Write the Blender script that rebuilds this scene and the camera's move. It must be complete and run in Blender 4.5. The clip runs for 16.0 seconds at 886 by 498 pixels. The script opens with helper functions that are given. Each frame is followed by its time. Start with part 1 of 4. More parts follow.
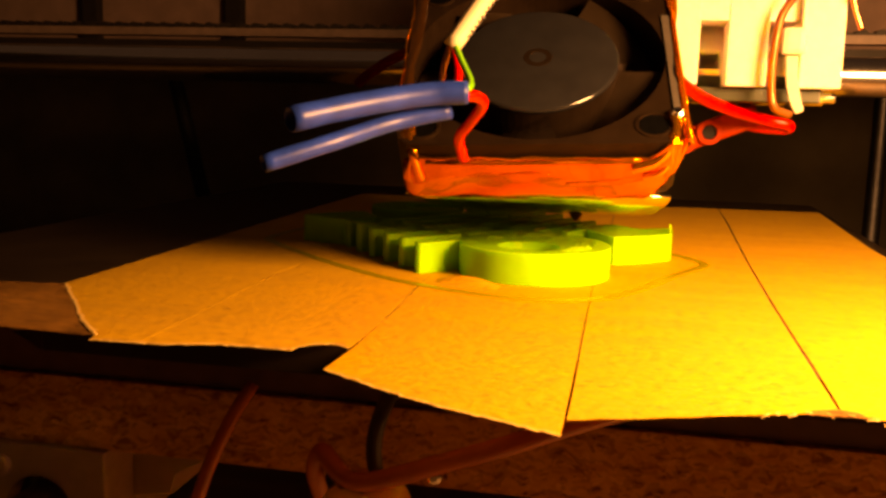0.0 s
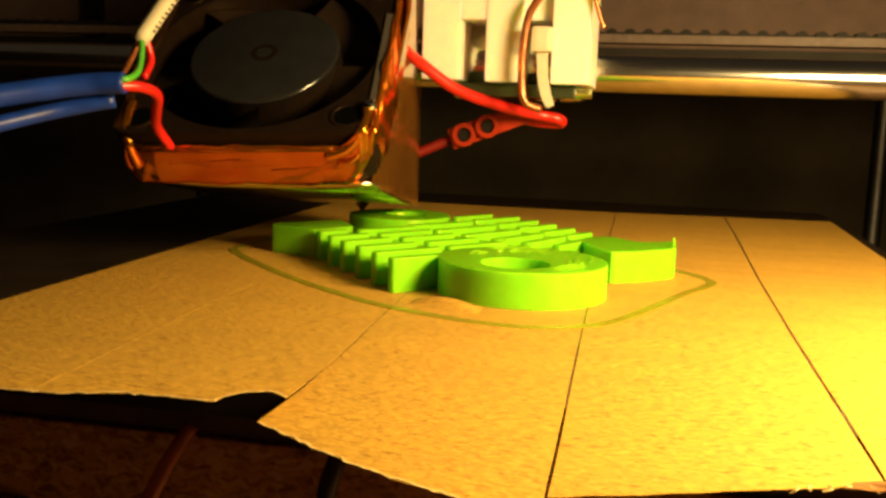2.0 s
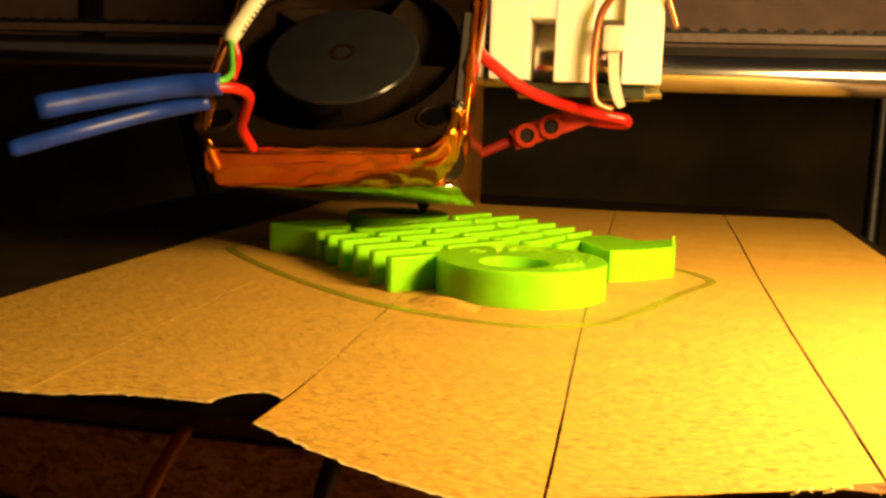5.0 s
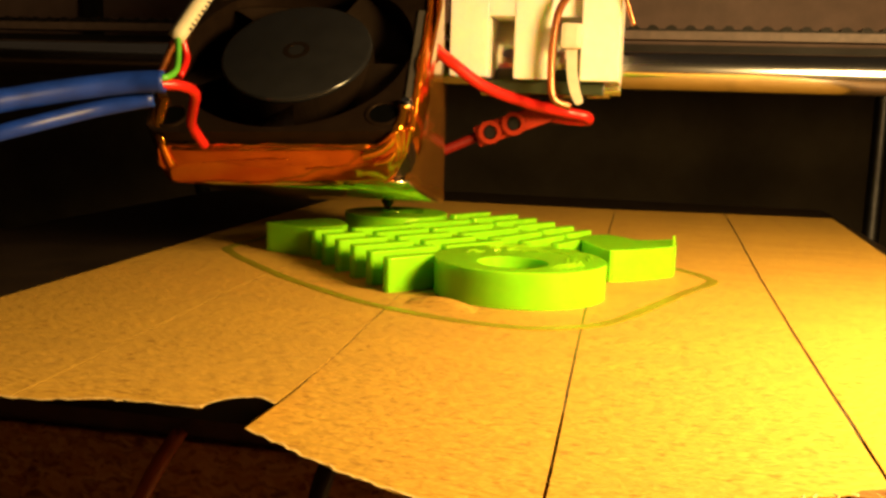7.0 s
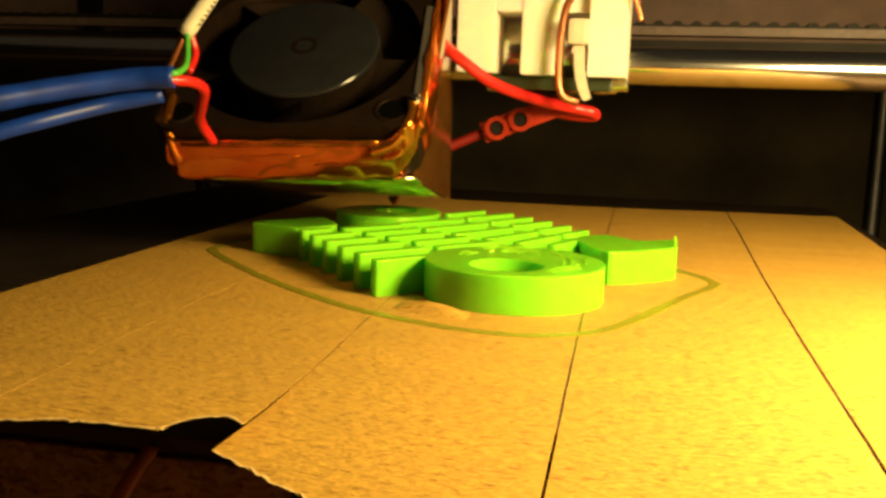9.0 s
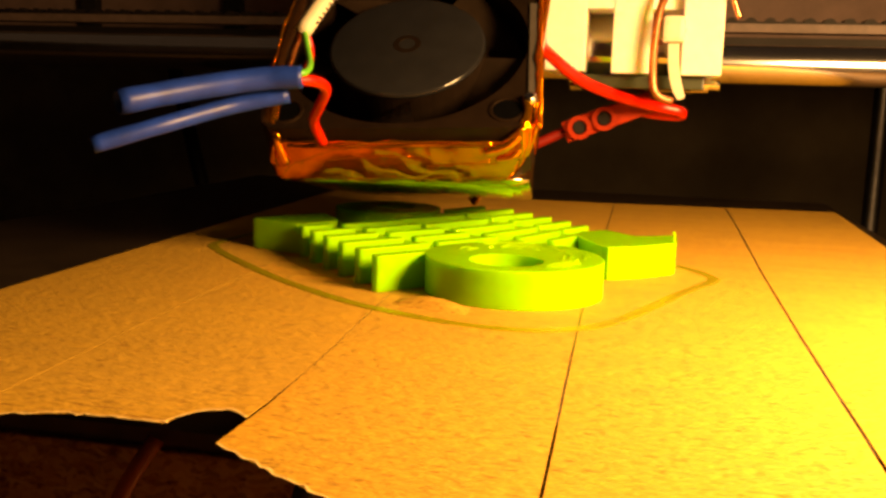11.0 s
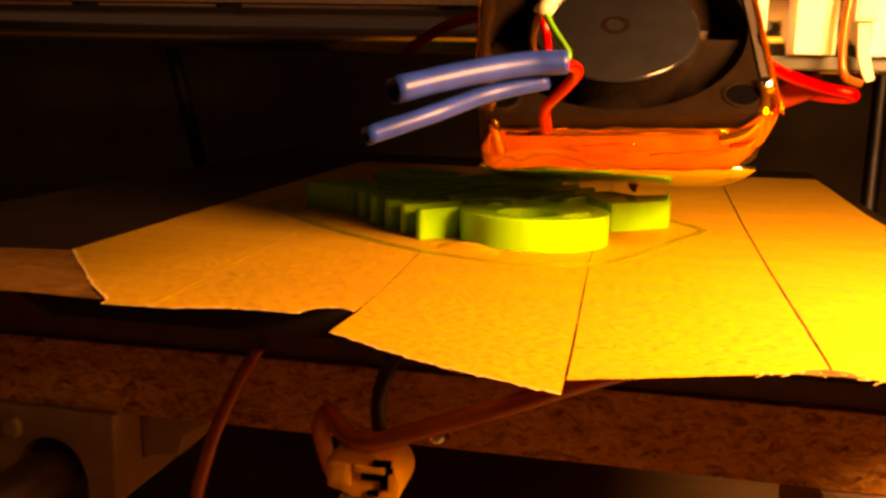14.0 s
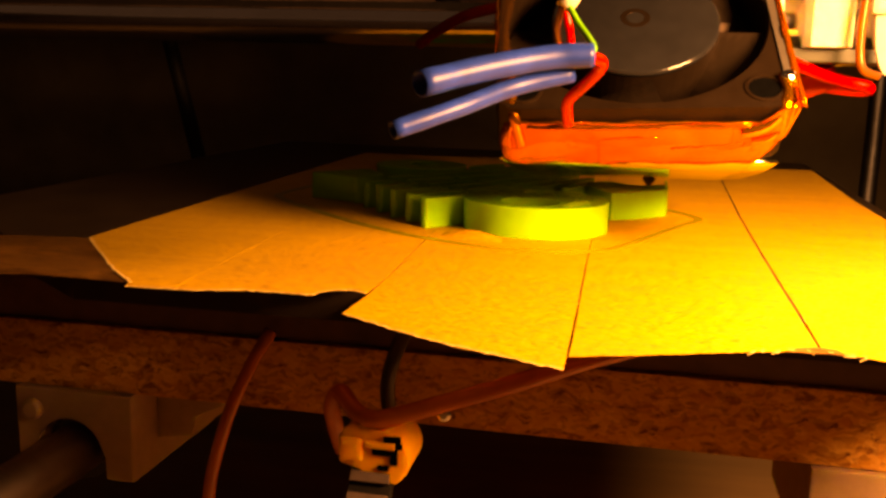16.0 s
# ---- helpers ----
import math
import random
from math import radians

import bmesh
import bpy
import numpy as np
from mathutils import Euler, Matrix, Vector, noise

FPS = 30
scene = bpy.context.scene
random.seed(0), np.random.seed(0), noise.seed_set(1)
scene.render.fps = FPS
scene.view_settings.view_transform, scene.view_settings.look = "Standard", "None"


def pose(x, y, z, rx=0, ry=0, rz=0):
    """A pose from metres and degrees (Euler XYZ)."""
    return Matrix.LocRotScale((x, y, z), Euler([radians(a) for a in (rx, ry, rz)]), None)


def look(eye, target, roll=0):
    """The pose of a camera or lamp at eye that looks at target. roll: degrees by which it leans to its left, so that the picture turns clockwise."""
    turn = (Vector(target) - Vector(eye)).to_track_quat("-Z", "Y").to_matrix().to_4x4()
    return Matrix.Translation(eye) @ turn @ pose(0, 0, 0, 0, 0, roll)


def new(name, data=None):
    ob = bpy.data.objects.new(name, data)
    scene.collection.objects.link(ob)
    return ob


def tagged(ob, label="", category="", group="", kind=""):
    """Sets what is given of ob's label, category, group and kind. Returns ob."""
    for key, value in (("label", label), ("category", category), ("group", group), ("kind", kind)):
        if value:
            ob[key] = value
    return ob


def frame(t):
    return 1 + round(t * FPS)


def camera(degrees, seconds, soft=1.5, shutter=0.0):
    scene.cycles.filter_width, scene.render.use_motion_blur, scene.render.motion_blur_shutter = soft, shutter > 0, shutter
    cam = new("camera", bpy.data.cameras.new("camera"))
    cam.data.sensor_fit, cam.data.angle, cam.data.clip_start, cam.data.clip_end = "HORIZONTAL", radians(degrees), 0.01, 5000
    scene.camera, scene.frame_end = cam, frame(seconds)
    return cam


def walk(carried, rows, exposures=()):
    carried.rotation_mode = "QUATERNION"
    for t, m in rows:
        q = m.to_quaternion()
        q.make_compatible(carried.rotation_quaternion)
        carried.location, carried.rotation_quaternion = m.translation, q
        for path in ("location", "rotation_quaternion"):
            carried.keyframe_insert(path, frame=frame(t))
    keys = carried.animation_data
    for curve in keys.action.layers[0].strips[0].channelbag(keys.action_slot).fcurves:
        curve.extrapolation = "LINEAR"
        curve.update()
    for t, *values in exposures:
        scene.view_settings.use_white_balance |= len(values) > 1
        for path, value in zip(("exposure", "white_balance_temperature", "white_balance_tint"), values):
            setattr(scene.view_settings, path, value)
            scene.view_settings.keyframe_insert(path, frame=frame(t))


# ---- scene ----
# A desktop printer at work. Lengths below are in millimetres (MM turns them into metres);
# the top of the taped bed is z = 0, x runs along the gantry, y along the bed's travel.
MM = 0.001
FOV = 51.0
EYE = (0.0, 0.0, 25.5)
CAMERA_ROWS = [
    (0.0, 11.69, -8.49, -1.68), (0.5, 11.72, -8.5, -1.76), (1.0, 11.75, -8.5, -1.85), (1.5, 11.77, -8.41, -1.86),
    (2.0, 11.73, -8.44, -1.98), (2.5, 11.68, -8.45, -1.93), (3.0, 11.66, -8.5, -1.92), (3.5, 11.7, -8.5, -1.89),
    (4.0, 11.7, -8.53, -1.91), (6.5, 11.67, -8.57, -1.95), (7.0, 11.69, -8.65, -1.86), (7.5, 11.7, -8.58, -1.84),
    (8.0, 11.68, -8.69, -1.81), (8.5, 11.69, -8.81, -1.86), (11.0, 11.62, -9.14, -1.82), (11.5, 11.55, -9.12, -1.79),
    (12.0, 11.6, -9.46, -1.77), (12.5, 11.58, -9.7, -1.67), (13.0, 11.55, -10.16, -1.62), (13.5, 11.57, -10.41, -1.69),
    (14.0, 11.54, -10.44, -1.61), (14.5, 11.46, -10.47, -1.59), (15.0, 11.47, -10.63, -1.53), (15.5, 11.41, -10.98, -1.6),
    (16.0, 11.42, -10.88, -1.57),
]  # seconds, yaw, pitch, lean
HEAD_ROWS = [
    (0.0, 33.71), (0.5, 36.34), (1.0, 42.06), (1.2, 41.59), (1.3, 41.83), (1.4, 35.25),
    (1.5, 23.57), (1.6, 15.04), (1.7, 5.17), (1.8, -3.76), (1.9, -8.93), (2.0, -9.64),
    (2.5, -9.33), (2.8, -9.4), (2.9, -9.63), (3.0, -7.76), (3.1, -0.56), (3.5, -0.0),
    (4.0, -0.48), (4.1, -0.56), (4.2, 4.23), (6.3, 1.41), (6.4, 1.65), (6.5, 2.01),
    (6.6, 1.65), (6.8, -3.52), (7.0, -4.16), (7.5, -6.33), (8.0, -5.08), (8.5, -4.98),
    (11.0, 13.84), (11.5, 9.31), (11.7, 8.93), (11.8, 8.46), (11.9, 1.88), (12.0, -5.46),
    (12.5, -6.0), (13.0, -9.01), (13.2, -9.4), (13.3, -3.76), (13.4, 5.88), (13.5, 16.57),
    (13.6, 23.97), (13.7, 33.37), (13.8, 40.89), (13.9, 44.18), (14.0, 45.12), (14.5, 47.22),
    (15.0, 50.92), (15.5, 47.34), (16.0, 48.17),
]  # seconds, travel of the head along x
BED_ROWS = [
    (0.0, 15.99), (0.5, 20.84), (1.0, 18.32), (1.2, 17.85), (1.5, 11.54), (1.9, 0.51),
    (2.0, -0.22), (2.5, -0.09), (3.5, 0.0), (4.0, -0.71), (6.5, -1.21), (7.0, -2.6),
    (7.5, -4.42), (8.0, -6.05), (8.5, -8.46), (11.0, -7.75), (11.5, -3.11), (12.0, 3.3),
    (12.5, 3.37), (13.0, 1.24), (13.2, 1.79), (13.5, 9.34), (14.0, 18.06), (14.5, 18.45),
    (15.0, 19.95), (15.5, 22.54), (16.0, 22.73),
]  # seconds, travel of the bed along y

cam = camera(FOV, 16.0, soft=3.0, shutter=1.0)
walk(cam, [(t, pose(EYE[0] * MM, EYE[1] * MM, EYE[2] * MM, 0, 0, yaw) @ pose(0, 0, 0, 90 + pitch, 0, 0) @ pose(0, 0, 0, 0, 0, -lean))
           for t, yaw, pitch, lean in CAMERA_ROWS],
     exposures=[(0.0, 1.02, 9700, 47), (1.5, 1.03, 9700, 52), (2.0, 0.84, 5700, -6), (2.6, 0.8, 5600, -9), (4.0, 0.85, 5900, -2), (6.5, 0.83, 6000, 2), (7.1, 0.81, 5900, 0), (7.6, 0.79, 5500, -8), (8.5, 0.77, 5100, -17), (11.0, 0.93, 7200, 21),
                (11.8, 0.93, 7200, 21), (12.4, 0.8, 5900, -1), (13.2, 0.72, 5700, -7), (13.5, 0.74, 7300, 16), (13.9, 1.0, 10000, 53), (16.0, 1.27, 10300, 52)])

# ---- light ----
world = bpy.data.worlds.new("dim_room")
scene.world = world
world.use_nodes = True
world.node_tree.nodes["Background"].inputs[0].default_value = (0.9, 0.55, 0.3, 1)
world.node_tree.nodes["Background"].inputs[1].default_value = 0.016

LAMP_AT = (86, 69, 57)
lamp_data = bpy.data.lights.new("desk_lamp_bulb", "AREA")
lamp_data.shape, lamp_data.size = "DISK", 0.055
lamp_data.energy, lamp_data.color = 0.60, (1.0, 0.585, 0.21)
lamp = new("desk_lamp_bulb", lamp_data)
lamp.matrix_world = look([v * MM for v in LAMP_AT], (0.066, 0.098, 0.0))


# ---- materials ----
def material(name, colour, rough=0.5, metal=0.0, vary=0.12, grain=900.0, bump=0.0, bump_scale=None, stretch=(1, 1, 1), spots=None, coat=0.0, spec=0.5,
             trans=0.0, alpha=1.0, relief=0.0004, bump_detail=5.0, tint=(1, 1, 1)):
    m = bpy.data.materials.new(name)
    m.use_nodes = True
    nt = m.node_tree
    b = nt.nodes["Principled BSDF"]
    tc = nt.nodes.new("ShaderNodeTexCoord")
    mp = nt.nodes.new("ShaderNodeMapping")
    mp.inputs["Scale"].default_value = stretch
    nt.links.new(tc.outputs["Object"], mp.inputs[0])

    def noise_node(scale, detail=4.0, roughness=0.6):
        n = nt.nodes.new("ShaderNodeTexNoise")
        n.inputs["Scale"].default_value, n.inputs["Detail"].default_value, n.inputs["Roughness"].default_value = scale, detail, roughness
        nt.links.new(mp.outputs[0], n.inputs["Vector"])
        return n

    def mix(a, c, fac, kind="MIX"):
        x = nt.nodes.new("ShaderNodeMix")
        x.data_type, x.blend_type = "RGBA", kind
        for sock, value in ((x.inputs[0], fac), (x.inputs[6], a), (x.inputs[7], c)):
            if hasattr(value, "links"):
                nt.links.new(value, sock)
            else:
                sock.default_value = value if isinstance(value, float) else (*value, 1)
        return x.outputs[2]

    fine, broad = noise_node(grain), noise_node(grain * 0.09, 3.0)
    low = [c * (1 - vary * 1.6) for c in colour]
    high = [min(1.0, c * (1 + vary * 1.3)) for c in colour]
    r1 = nt.nodes.new("ShaderNodeValToRGB")
    r1.color_ramp.elements[0].position, r1.color_ramp.elements[1].position = 0.3, 0.7
    nt.links.new(fine.outputs[0], r1.inputs[0])
    col = mix(low, high, r1.outputs[0])
    r2 = nt.nodes.new("ShaderNodeMapRange")
    r2.inputs[1].default_value, r2.inputs[2].default_value, r2.inputs[3].default_value, r2.inputs[4].default_value = 0.35, 0.7, 0.0, vary * 2.5
    nt.links.new(broad.outputs[0], r2.inputs[0])
    col = mix(col, [c * 0.62 for c in colour], r2.outputs[0])
    if spots:
        dark, scale, lo, hi = spots
        sp = noise_node(scale, 2.0)
        r3 = nt.nodes.new("ShaderNodeMapRange")
        r3.inputs[1].default_value, r3.inputs[2].default_value = lo, hi
        nt.links.new(sp.outputs[0], r3.inputs[0])
        col = mix(col, dark, r3.outputs[0])
    nt.links.new(col, b.inputs["Base Color"])
    rr = nt.nodes.new("ShaderNodeMapRange")
    rr.inputs[3].default_value, rr.inputs[4].default_value = max(0.02, rough * 0.8), min(1.0, rough * 1.2)
    nt.links.new(broad.outputs[0], rr.inputs[0])
    nt.links.new(rr.outputs[0], b.inputs["Roughness"])
    b.inputs["Metallic"].default_value = metal
    b.inputs["Coat Weight"].default_value = coat
    b.inputs["Coat Roughness"].default_value = 0.08
    b.inputs["Specular IOR Level"].default_value = spec
    b.inputs["Specular Tint"].default_value = (*tint, 1)
    b.inputs["Transmission Weight"].default_value = trans
    b.inputs["Alpha"].default_value = alpha
    if bump:
        bn = noise_node(bump_scale or grain, bump_detail, 0.65)
        bp = nt.nodes.new("ShaderNodeBump")
        bp.inputs["Strength"].default_value, bp.inputs["Distance"].default_value = bump, relief
        nt.links.new(bn.outputs[0], bp.inputs["Height"])
        nt.links.new(bp.outputs[0], b.inputs["Normal"])
    return m


def printed_material(name, colour, layer=0.3, rough=0.38, vary=0.08):
    """Extruded plastic: fine horizontal layer lines, a little light passing through."""
    m = material(name, colour, rough=rough, vary=vary, grain=500.0)
    nt = m.node_tree
    b = nt.nodes["Principled BSDF"]
    b.inputs["Specular IOR Level"].default_value = 0.5
    b.inputs["Specular Tint"].default_value = (1.0, 0.95, 0.15, 1)
    b.inputs["Subsurface Weight"].default_value = 0.6
    b.inputs["Subsurface Radius"].default_value = (0.6, 1.0, 0.15)
    b.inputs["Subsurface Scale"].default_value = 0.0028
    tc = nt.nodes.new("ShaderNodeTexCoord")
    wv = nt.nodes.new("ShaderNodeTexWave")
    wv.wave_type, wv.bands_direction = "BANDS", "Z"
    wv.inputs["Scale"].default_value = 2 * math.pi / (20 * layer * MM)
    wv.inputs["Distortion"].default_value = 0.6
    wv.inputs["Detail Scale"].default_value = 40.0
    nt.links.new(tc.outputs["Object"], wv.inputs["Vector"])
    bp = nt.nodes.new("ShaderNodeBump")
    bp.inputs["Strength"].default_value, bp.inputs["Distance"].default_value = 0.25, 0.0001
    nt.links.new(wv.outputs[0], bp.inputs["Height"])
    nt.links.new(bp.outputs[0], b.inputs["Normal"])
    return m


def let_light_through(m, colour, share):
    """Thin paper: part of the light goes through to the other side."""
    nt = m.node_tree
    through_paper = nt.nodes.new("ShaderNodeBsdfTranslucent")
    through_paper.inputs["Color"].default_value = (*colour, 1)
    both = nt.nodes.new("ShaderNodeMixShader")
    both.inputs[0].default_value = share
    nt.links.new(nt.nodes["Principled BSDF"].outputs[0], both.inputs[1])
    nt.links.new(through_paper.outputs[0], both.inputs[2])
    nt.links.new(both.outputs[0], nt.nodes["Material Output"].inputs[0])


def chipboard_material(name, colours, size):
    """Pressed flakes: long cells of mixed browns over fine grain, with rough relief."""
    m = material(name, colours[1], rough=0.8, vary=0.25, grain=2600.0, spec=0.25)
    nt = m.node_tree
    b = nt.nodes["Principled BSDF"]
    grain_link = b.inputs["Base Color"].links[0].from_socket
    tc = nt.nodes.new("ShaderNodeTexCoord")
    wobble = nt.nodes.new("ShaderNodeTexNoise")
    wobble.inputs["Scale"].default_value = 420.0
    add = nt.nodes.new("ShaderNodeMix")
    add.data_type = "VECTOR"
    add.inputs[0].default_value = 0.0022
    nt.links.new(tc.outputs["Object"], wobble.inputs["Vector"])
    nt.links.new(tc.outputs["Object"], add.inputs[4])
    nt.links.new(wobble.outputs["Color"], add.inputs[5])
    mp = nt.nodes.new("ShaderNodeMapping")
    mp.inputs["Scale"].default_value = (0.42, 1.0, 1.0)
    nt.links.new(add.outputs[1], mp.inputs[0])
    heights = []
    col = grain_link
    for scale, share in ((size, 0.75), (size * 2.3, 0.45)):
        cell = nt.nodes.new("ShaderNodeTexVoronoi")
        cell.inputs["Scale"].default_value = scale
        nt.links.new(mp.outputs[0], cell.inputs["Vector"])
        ramp = nt.nodes.new("ShaderNodeValToRGB")
        ramp.color_ramp.elements[0].position, ramp.color_ramp.elements[1].position = 0.08, 0.95
        ramp.color_ramp.elements[0].color, ramp.color_ramp.elements[1].color = (*colours[0], 1), (*colours[2], 1)
        mid = ramp.color_ramp.elements.new(0.32)
        mid.color = (*colours[1], 1)
        parts = nt.nodes.new("ShaderNodeSeparateColor")
        nt.links.new(cell.outputs["Color"], parts.inputs[0])
        nt.links.new(parts.outputs[0], ramp.inputs[0])
        x = nt.nodes.new("ShaderNodeMix")
        x.data_type = "RGBA"
        x.inputs[0].default_value = share
        nt.links.new(col, x.inputs[6])
        nt.links.new(ramp.outputs[0], x.inputs[7])
        col = x.outputs[2]
        heights.append(parts.outputs[1])
    nt.links.new(col, b.inputs["Base Color"])
    bp = nt.nodes.new("ShaderNodeBump")
    bp.inputs["Strength"].default_value, bp.inputs["Distance"].default_value = 0.6, 0.0004
    nt.links.new(heights[1], bp.inputs["Height"])
    nt.links.new(bp.outputs[0], b.inputs["Normal"])
    return m


M_TORN = material("pale_torn_tape_fibre", (0.70, 0.50, 0.18), rough=0.8, vary=0.2, grain=2000.0)
M_TAPE = material("crepe_masking_tape", (0.585, 0.345, 0.036), rough=0.6, vary=0.13, grain=2100.0, bump=0.75, bump_scale=1900.0, stretch=(0.30, 1.0, 1), spots=((0.28, 0.14, 0.014), 2000.0, 0.58, 0.70), relief=0.00045, bump_detail=2.0)
let_light_through(M_TAPE, (0.62, 0.30, 0.03), 0.15)
M_TAPE_TORN_AND_SHADED = material("torn_and_shaded_tape_brown", (0.24, 0.115, 0.03), rough=0.75, vary=0.3, grain=1500.0, bump=1.0, bump_scale=1500.0, stretch=(0.3, 1, 1), spots=((0.10, 0.045, 0.012), 1300.0, 0.5, 0.66), relief=0.0005, spec=0.1)
M_GREEN = printed_material("lime_printed_plastic", (0.22, 0.59, 0.0), rough=0.2, vary=0.03)
M_SKIRT = material("thin_lime_plastic_film", (0.25, 0.215, 0.004), rough=0.35, vary=0.12, grain=700.0)
M_GLASS = material("dark_bed_glass", (0.022, 0.015, 0.010), rough=0.3, vary=0.2, grain=90.0, coat=0.08, spec=0.3)
M_PLATE = material("brown_fibre_plate", (0.11, 0.048, 0.02), rough=0.6, vary=0.2, grain=300.0, bump=0.2)
M_CHIP = chipboard_material("raw_chipboard_edge", ((0.13, 0.035, 0.008), (0.50, 0.20, 0.035), (0.72, 0.38, 0.11)), 1050.0)
M_WHITE = printed_material("white_printed_plastic", (0.82, 0.78, 0.68), rough=0.5, vary=0.02)
M_BLACK = material("black_fan_plastic", (0.010, 0.006, 0.0035), rough=0.4, vary=0.15, grain=400.0, bump=0.08, spec=0.14, tint=(1, 0.64, 0.4))
M_BLADE = material("satin_black_blade", (0.012, 0.008, 0.005), rough=0.28, vary=0.1, grain=400.0, spec=0.4, tint=(1, 0.7, 0.5))
M_HUB = material("matt_black_hub_label", (0.008, 0.005, 0.003), rough=0.46, vary=0.15, grain=600.0, bump=0.1, spec=0.13, tint=(1, 0.64, 0.4))
M_KAPTON = material("amber_polyimide_tape", (0.88, 0.33, 0.008), rough=0.13, metal=0.95, vary=0.14, grain=110.0, bump=0.35, bump_scale=110.0, stretch=(0.3, 1, 1), spots=((0.62, 0.13, 0.004), 130.0, 0.5, 0.75), coat=0.1, tint=(1.0, 0.42, 0.04), bump_detail=3.0)
M_KAPTON_RED = material("darker_amber_tape", (0.72, 0.19, 0.004), rough=0.12, metal=0.85, vary=0.15, grain=110.0, bump=0.3, bump_scale=110.0, stretch=(0.3, 1, 1), coat=0.1, tint=(1.0, 0.4, 0.03), bump_detail=3.0)
M_KAPTON_THIN = material("thin_amber_tape", (0.22, 0.075, 0.002), rough=0.2, vary=0.25, grain=150.0, bump=0.4, bump_scale=140.0, coat=0.5, alpha=0.07)
M_KAPTON_DARK = material("amber_tape_over_metal", (0.16, 0.062, 0.006), rough=0.2, vary=0.25, grain=160.0, bump=0.3, bump_scale=150.0, coat=1.0)
M_FOIL = material("polished_shroud_underside", (0.74, 0.66, 0.36), rough=0.13, metal=1.0, vary=0.08, grain=120.0, bump=0.03, bump_scale=120.0)
M_BLUE = material("blue_heatshrink", (0.009, 0.036, 0.29), rough=0.42, vary=0.2, spec=0.35, grain=300.0, bump=0.15, bump_scale=250.0)
M_RED = material("red_wire_insulation", (0.52, 0.009, 0.004), rough=0.32, vary=0.08, grain=300.0)
M_DARKRED = material("dull_dark_red_sheath", (0.15, 0.007, 0.003), spec=0.1, rough=0.6)
M_REDBLOCK = material("red_terminal_plastic", (0.30, 0.022, 0.003), spec=0.15, rough=0.5, vary=0.1, grain=300.0)
M_GREENWIRE = material("green_wire_insulation", (0.10, 0.42, 0.02), rough=0.35, vary=0.08, grain=300.0)
M_CREAM = material("cream_cable_sheath", (0.72, 0.66, 0.48), rough=0.5, vary=0.1, grain=300.0)
M_INK = material("black_cable_print", (0.03, 0.03, 0.03), rough=0.6)
M_ROD = material("ground_steel_rod", (0.78, 0.75, 0.70), rough=0.17, metal=1.0, vary=0.05, grain=200.0)
M_STEEL = material("polished_steel", (0.72, 0.70, 0.67), rough=0.14, metal=1.0, vary=0.06, grain=200.0)
M_DULLROD = material("dull_brown_steel", (0.22, 0.17, 0.14), rough=0.38, metal=1.0, vary=0.15, grain=200.0)
M_COPPER = material("copper_wire", (0.75, 0.32, 0.14), rough=0.28, metal=1.0, vary=0.12, grain=300.0)
M_BROWNCABLE = material("reddish_brown_cable_sheath", (0.50, 0.125, 0.03), rough=0.22, vary=0.12, grain=250.0)
M_BROWNWIRE = material("copper_brown_wire", (0.30, 0.10, 0.025), rough=0.2, metal=0.4, vary=0.12, grain=250.0)
M_DARKCABLE = material("black_cable_sheath", (0.02, 0.016, 0.014), rough=0.5)
M_BEIGE = printed_material("beige_printed_plastic", (0.32, 0.205, 0.13), rough=0.55)
M_YELLOW = printed_material("yellow_printed_plastic", (0.85, 0.38, 0.015), rough=0.5)
M_HOLE_SHADE = material("painted_hole_shade", (0.002, 0.002, 0.002), rough=0.9, spec=0.0)
M_GLOSS = material("glossy_black_edge", (0.012, 0.012, 0.013), rough=0.14, vary=0.1, grain=300.0)
M_GREY = material("grey_metallic_tape", (0.16, 0.14, 0.12), rough=0.3, metal=0.6, vary=0.15, grain=200.0, bump=0.15)
M_RUBBER_AND_SHADE = material("black_belt_rubber_and_shade", (0.008, 0.006, 0.005), spec=0.2, rough=0.65, vary=0.2, grain=500.0, bump=0.2)
M_BELTCORD = material("pale_belt_edge", (0.10, 0.066, 0.054), rough=0.6, vary=0.2, grain=500.0)
M_PANEL = material("pale_pinkish_board", (0.125, 0.078, 0.066), rough=0.7, vary=0.15, grain=120.0, bump=0.1)
M_DARK = material("dark_room_wall", (0.16, 0.125, 0.07), rough=0.9, vary=0.2, grain=20.0)
M_BOUNCE_PAINT = material("white_bounce_paint", (0.72, 0.66, 0.6), rough=0.85, vary=0.05, grain=20.0)
M_TABLE = material("worn_table_wood", (0.14, 0.085, 0.04), rough=0.6, vary=0.2, grain=60.0, bump=0.2, stretch=(0.2, 1, 1))
M_POST = material("dull_threaded_rod", (0.07, 0.07, 0.075), rough=0.42, metal=1.0, vary=0.2, grain=200.0)
M_ZIP = material("natural_nylon_tie", (0.62, 0.55, 0.42), rough=0.45, vary=0.08, grain=300.0)
M_PCB = material("green_printed_plate", (0.02, 0.028, 0.006), rough=0.45, vary=0.15, grain=300.0)


# ---- builders ----
BASES = {}


def thing(name, base, label, category, group="", kind=""):
    """An Empty at its base (mm) that parents its parts."""
    ob = new(name)
    ob.empty_display_size = 0.005
    ob.location = [v * MM for v in base]
    BASES[ob] = Vector(base)
    return tagged(ob, label, category, group, kind)


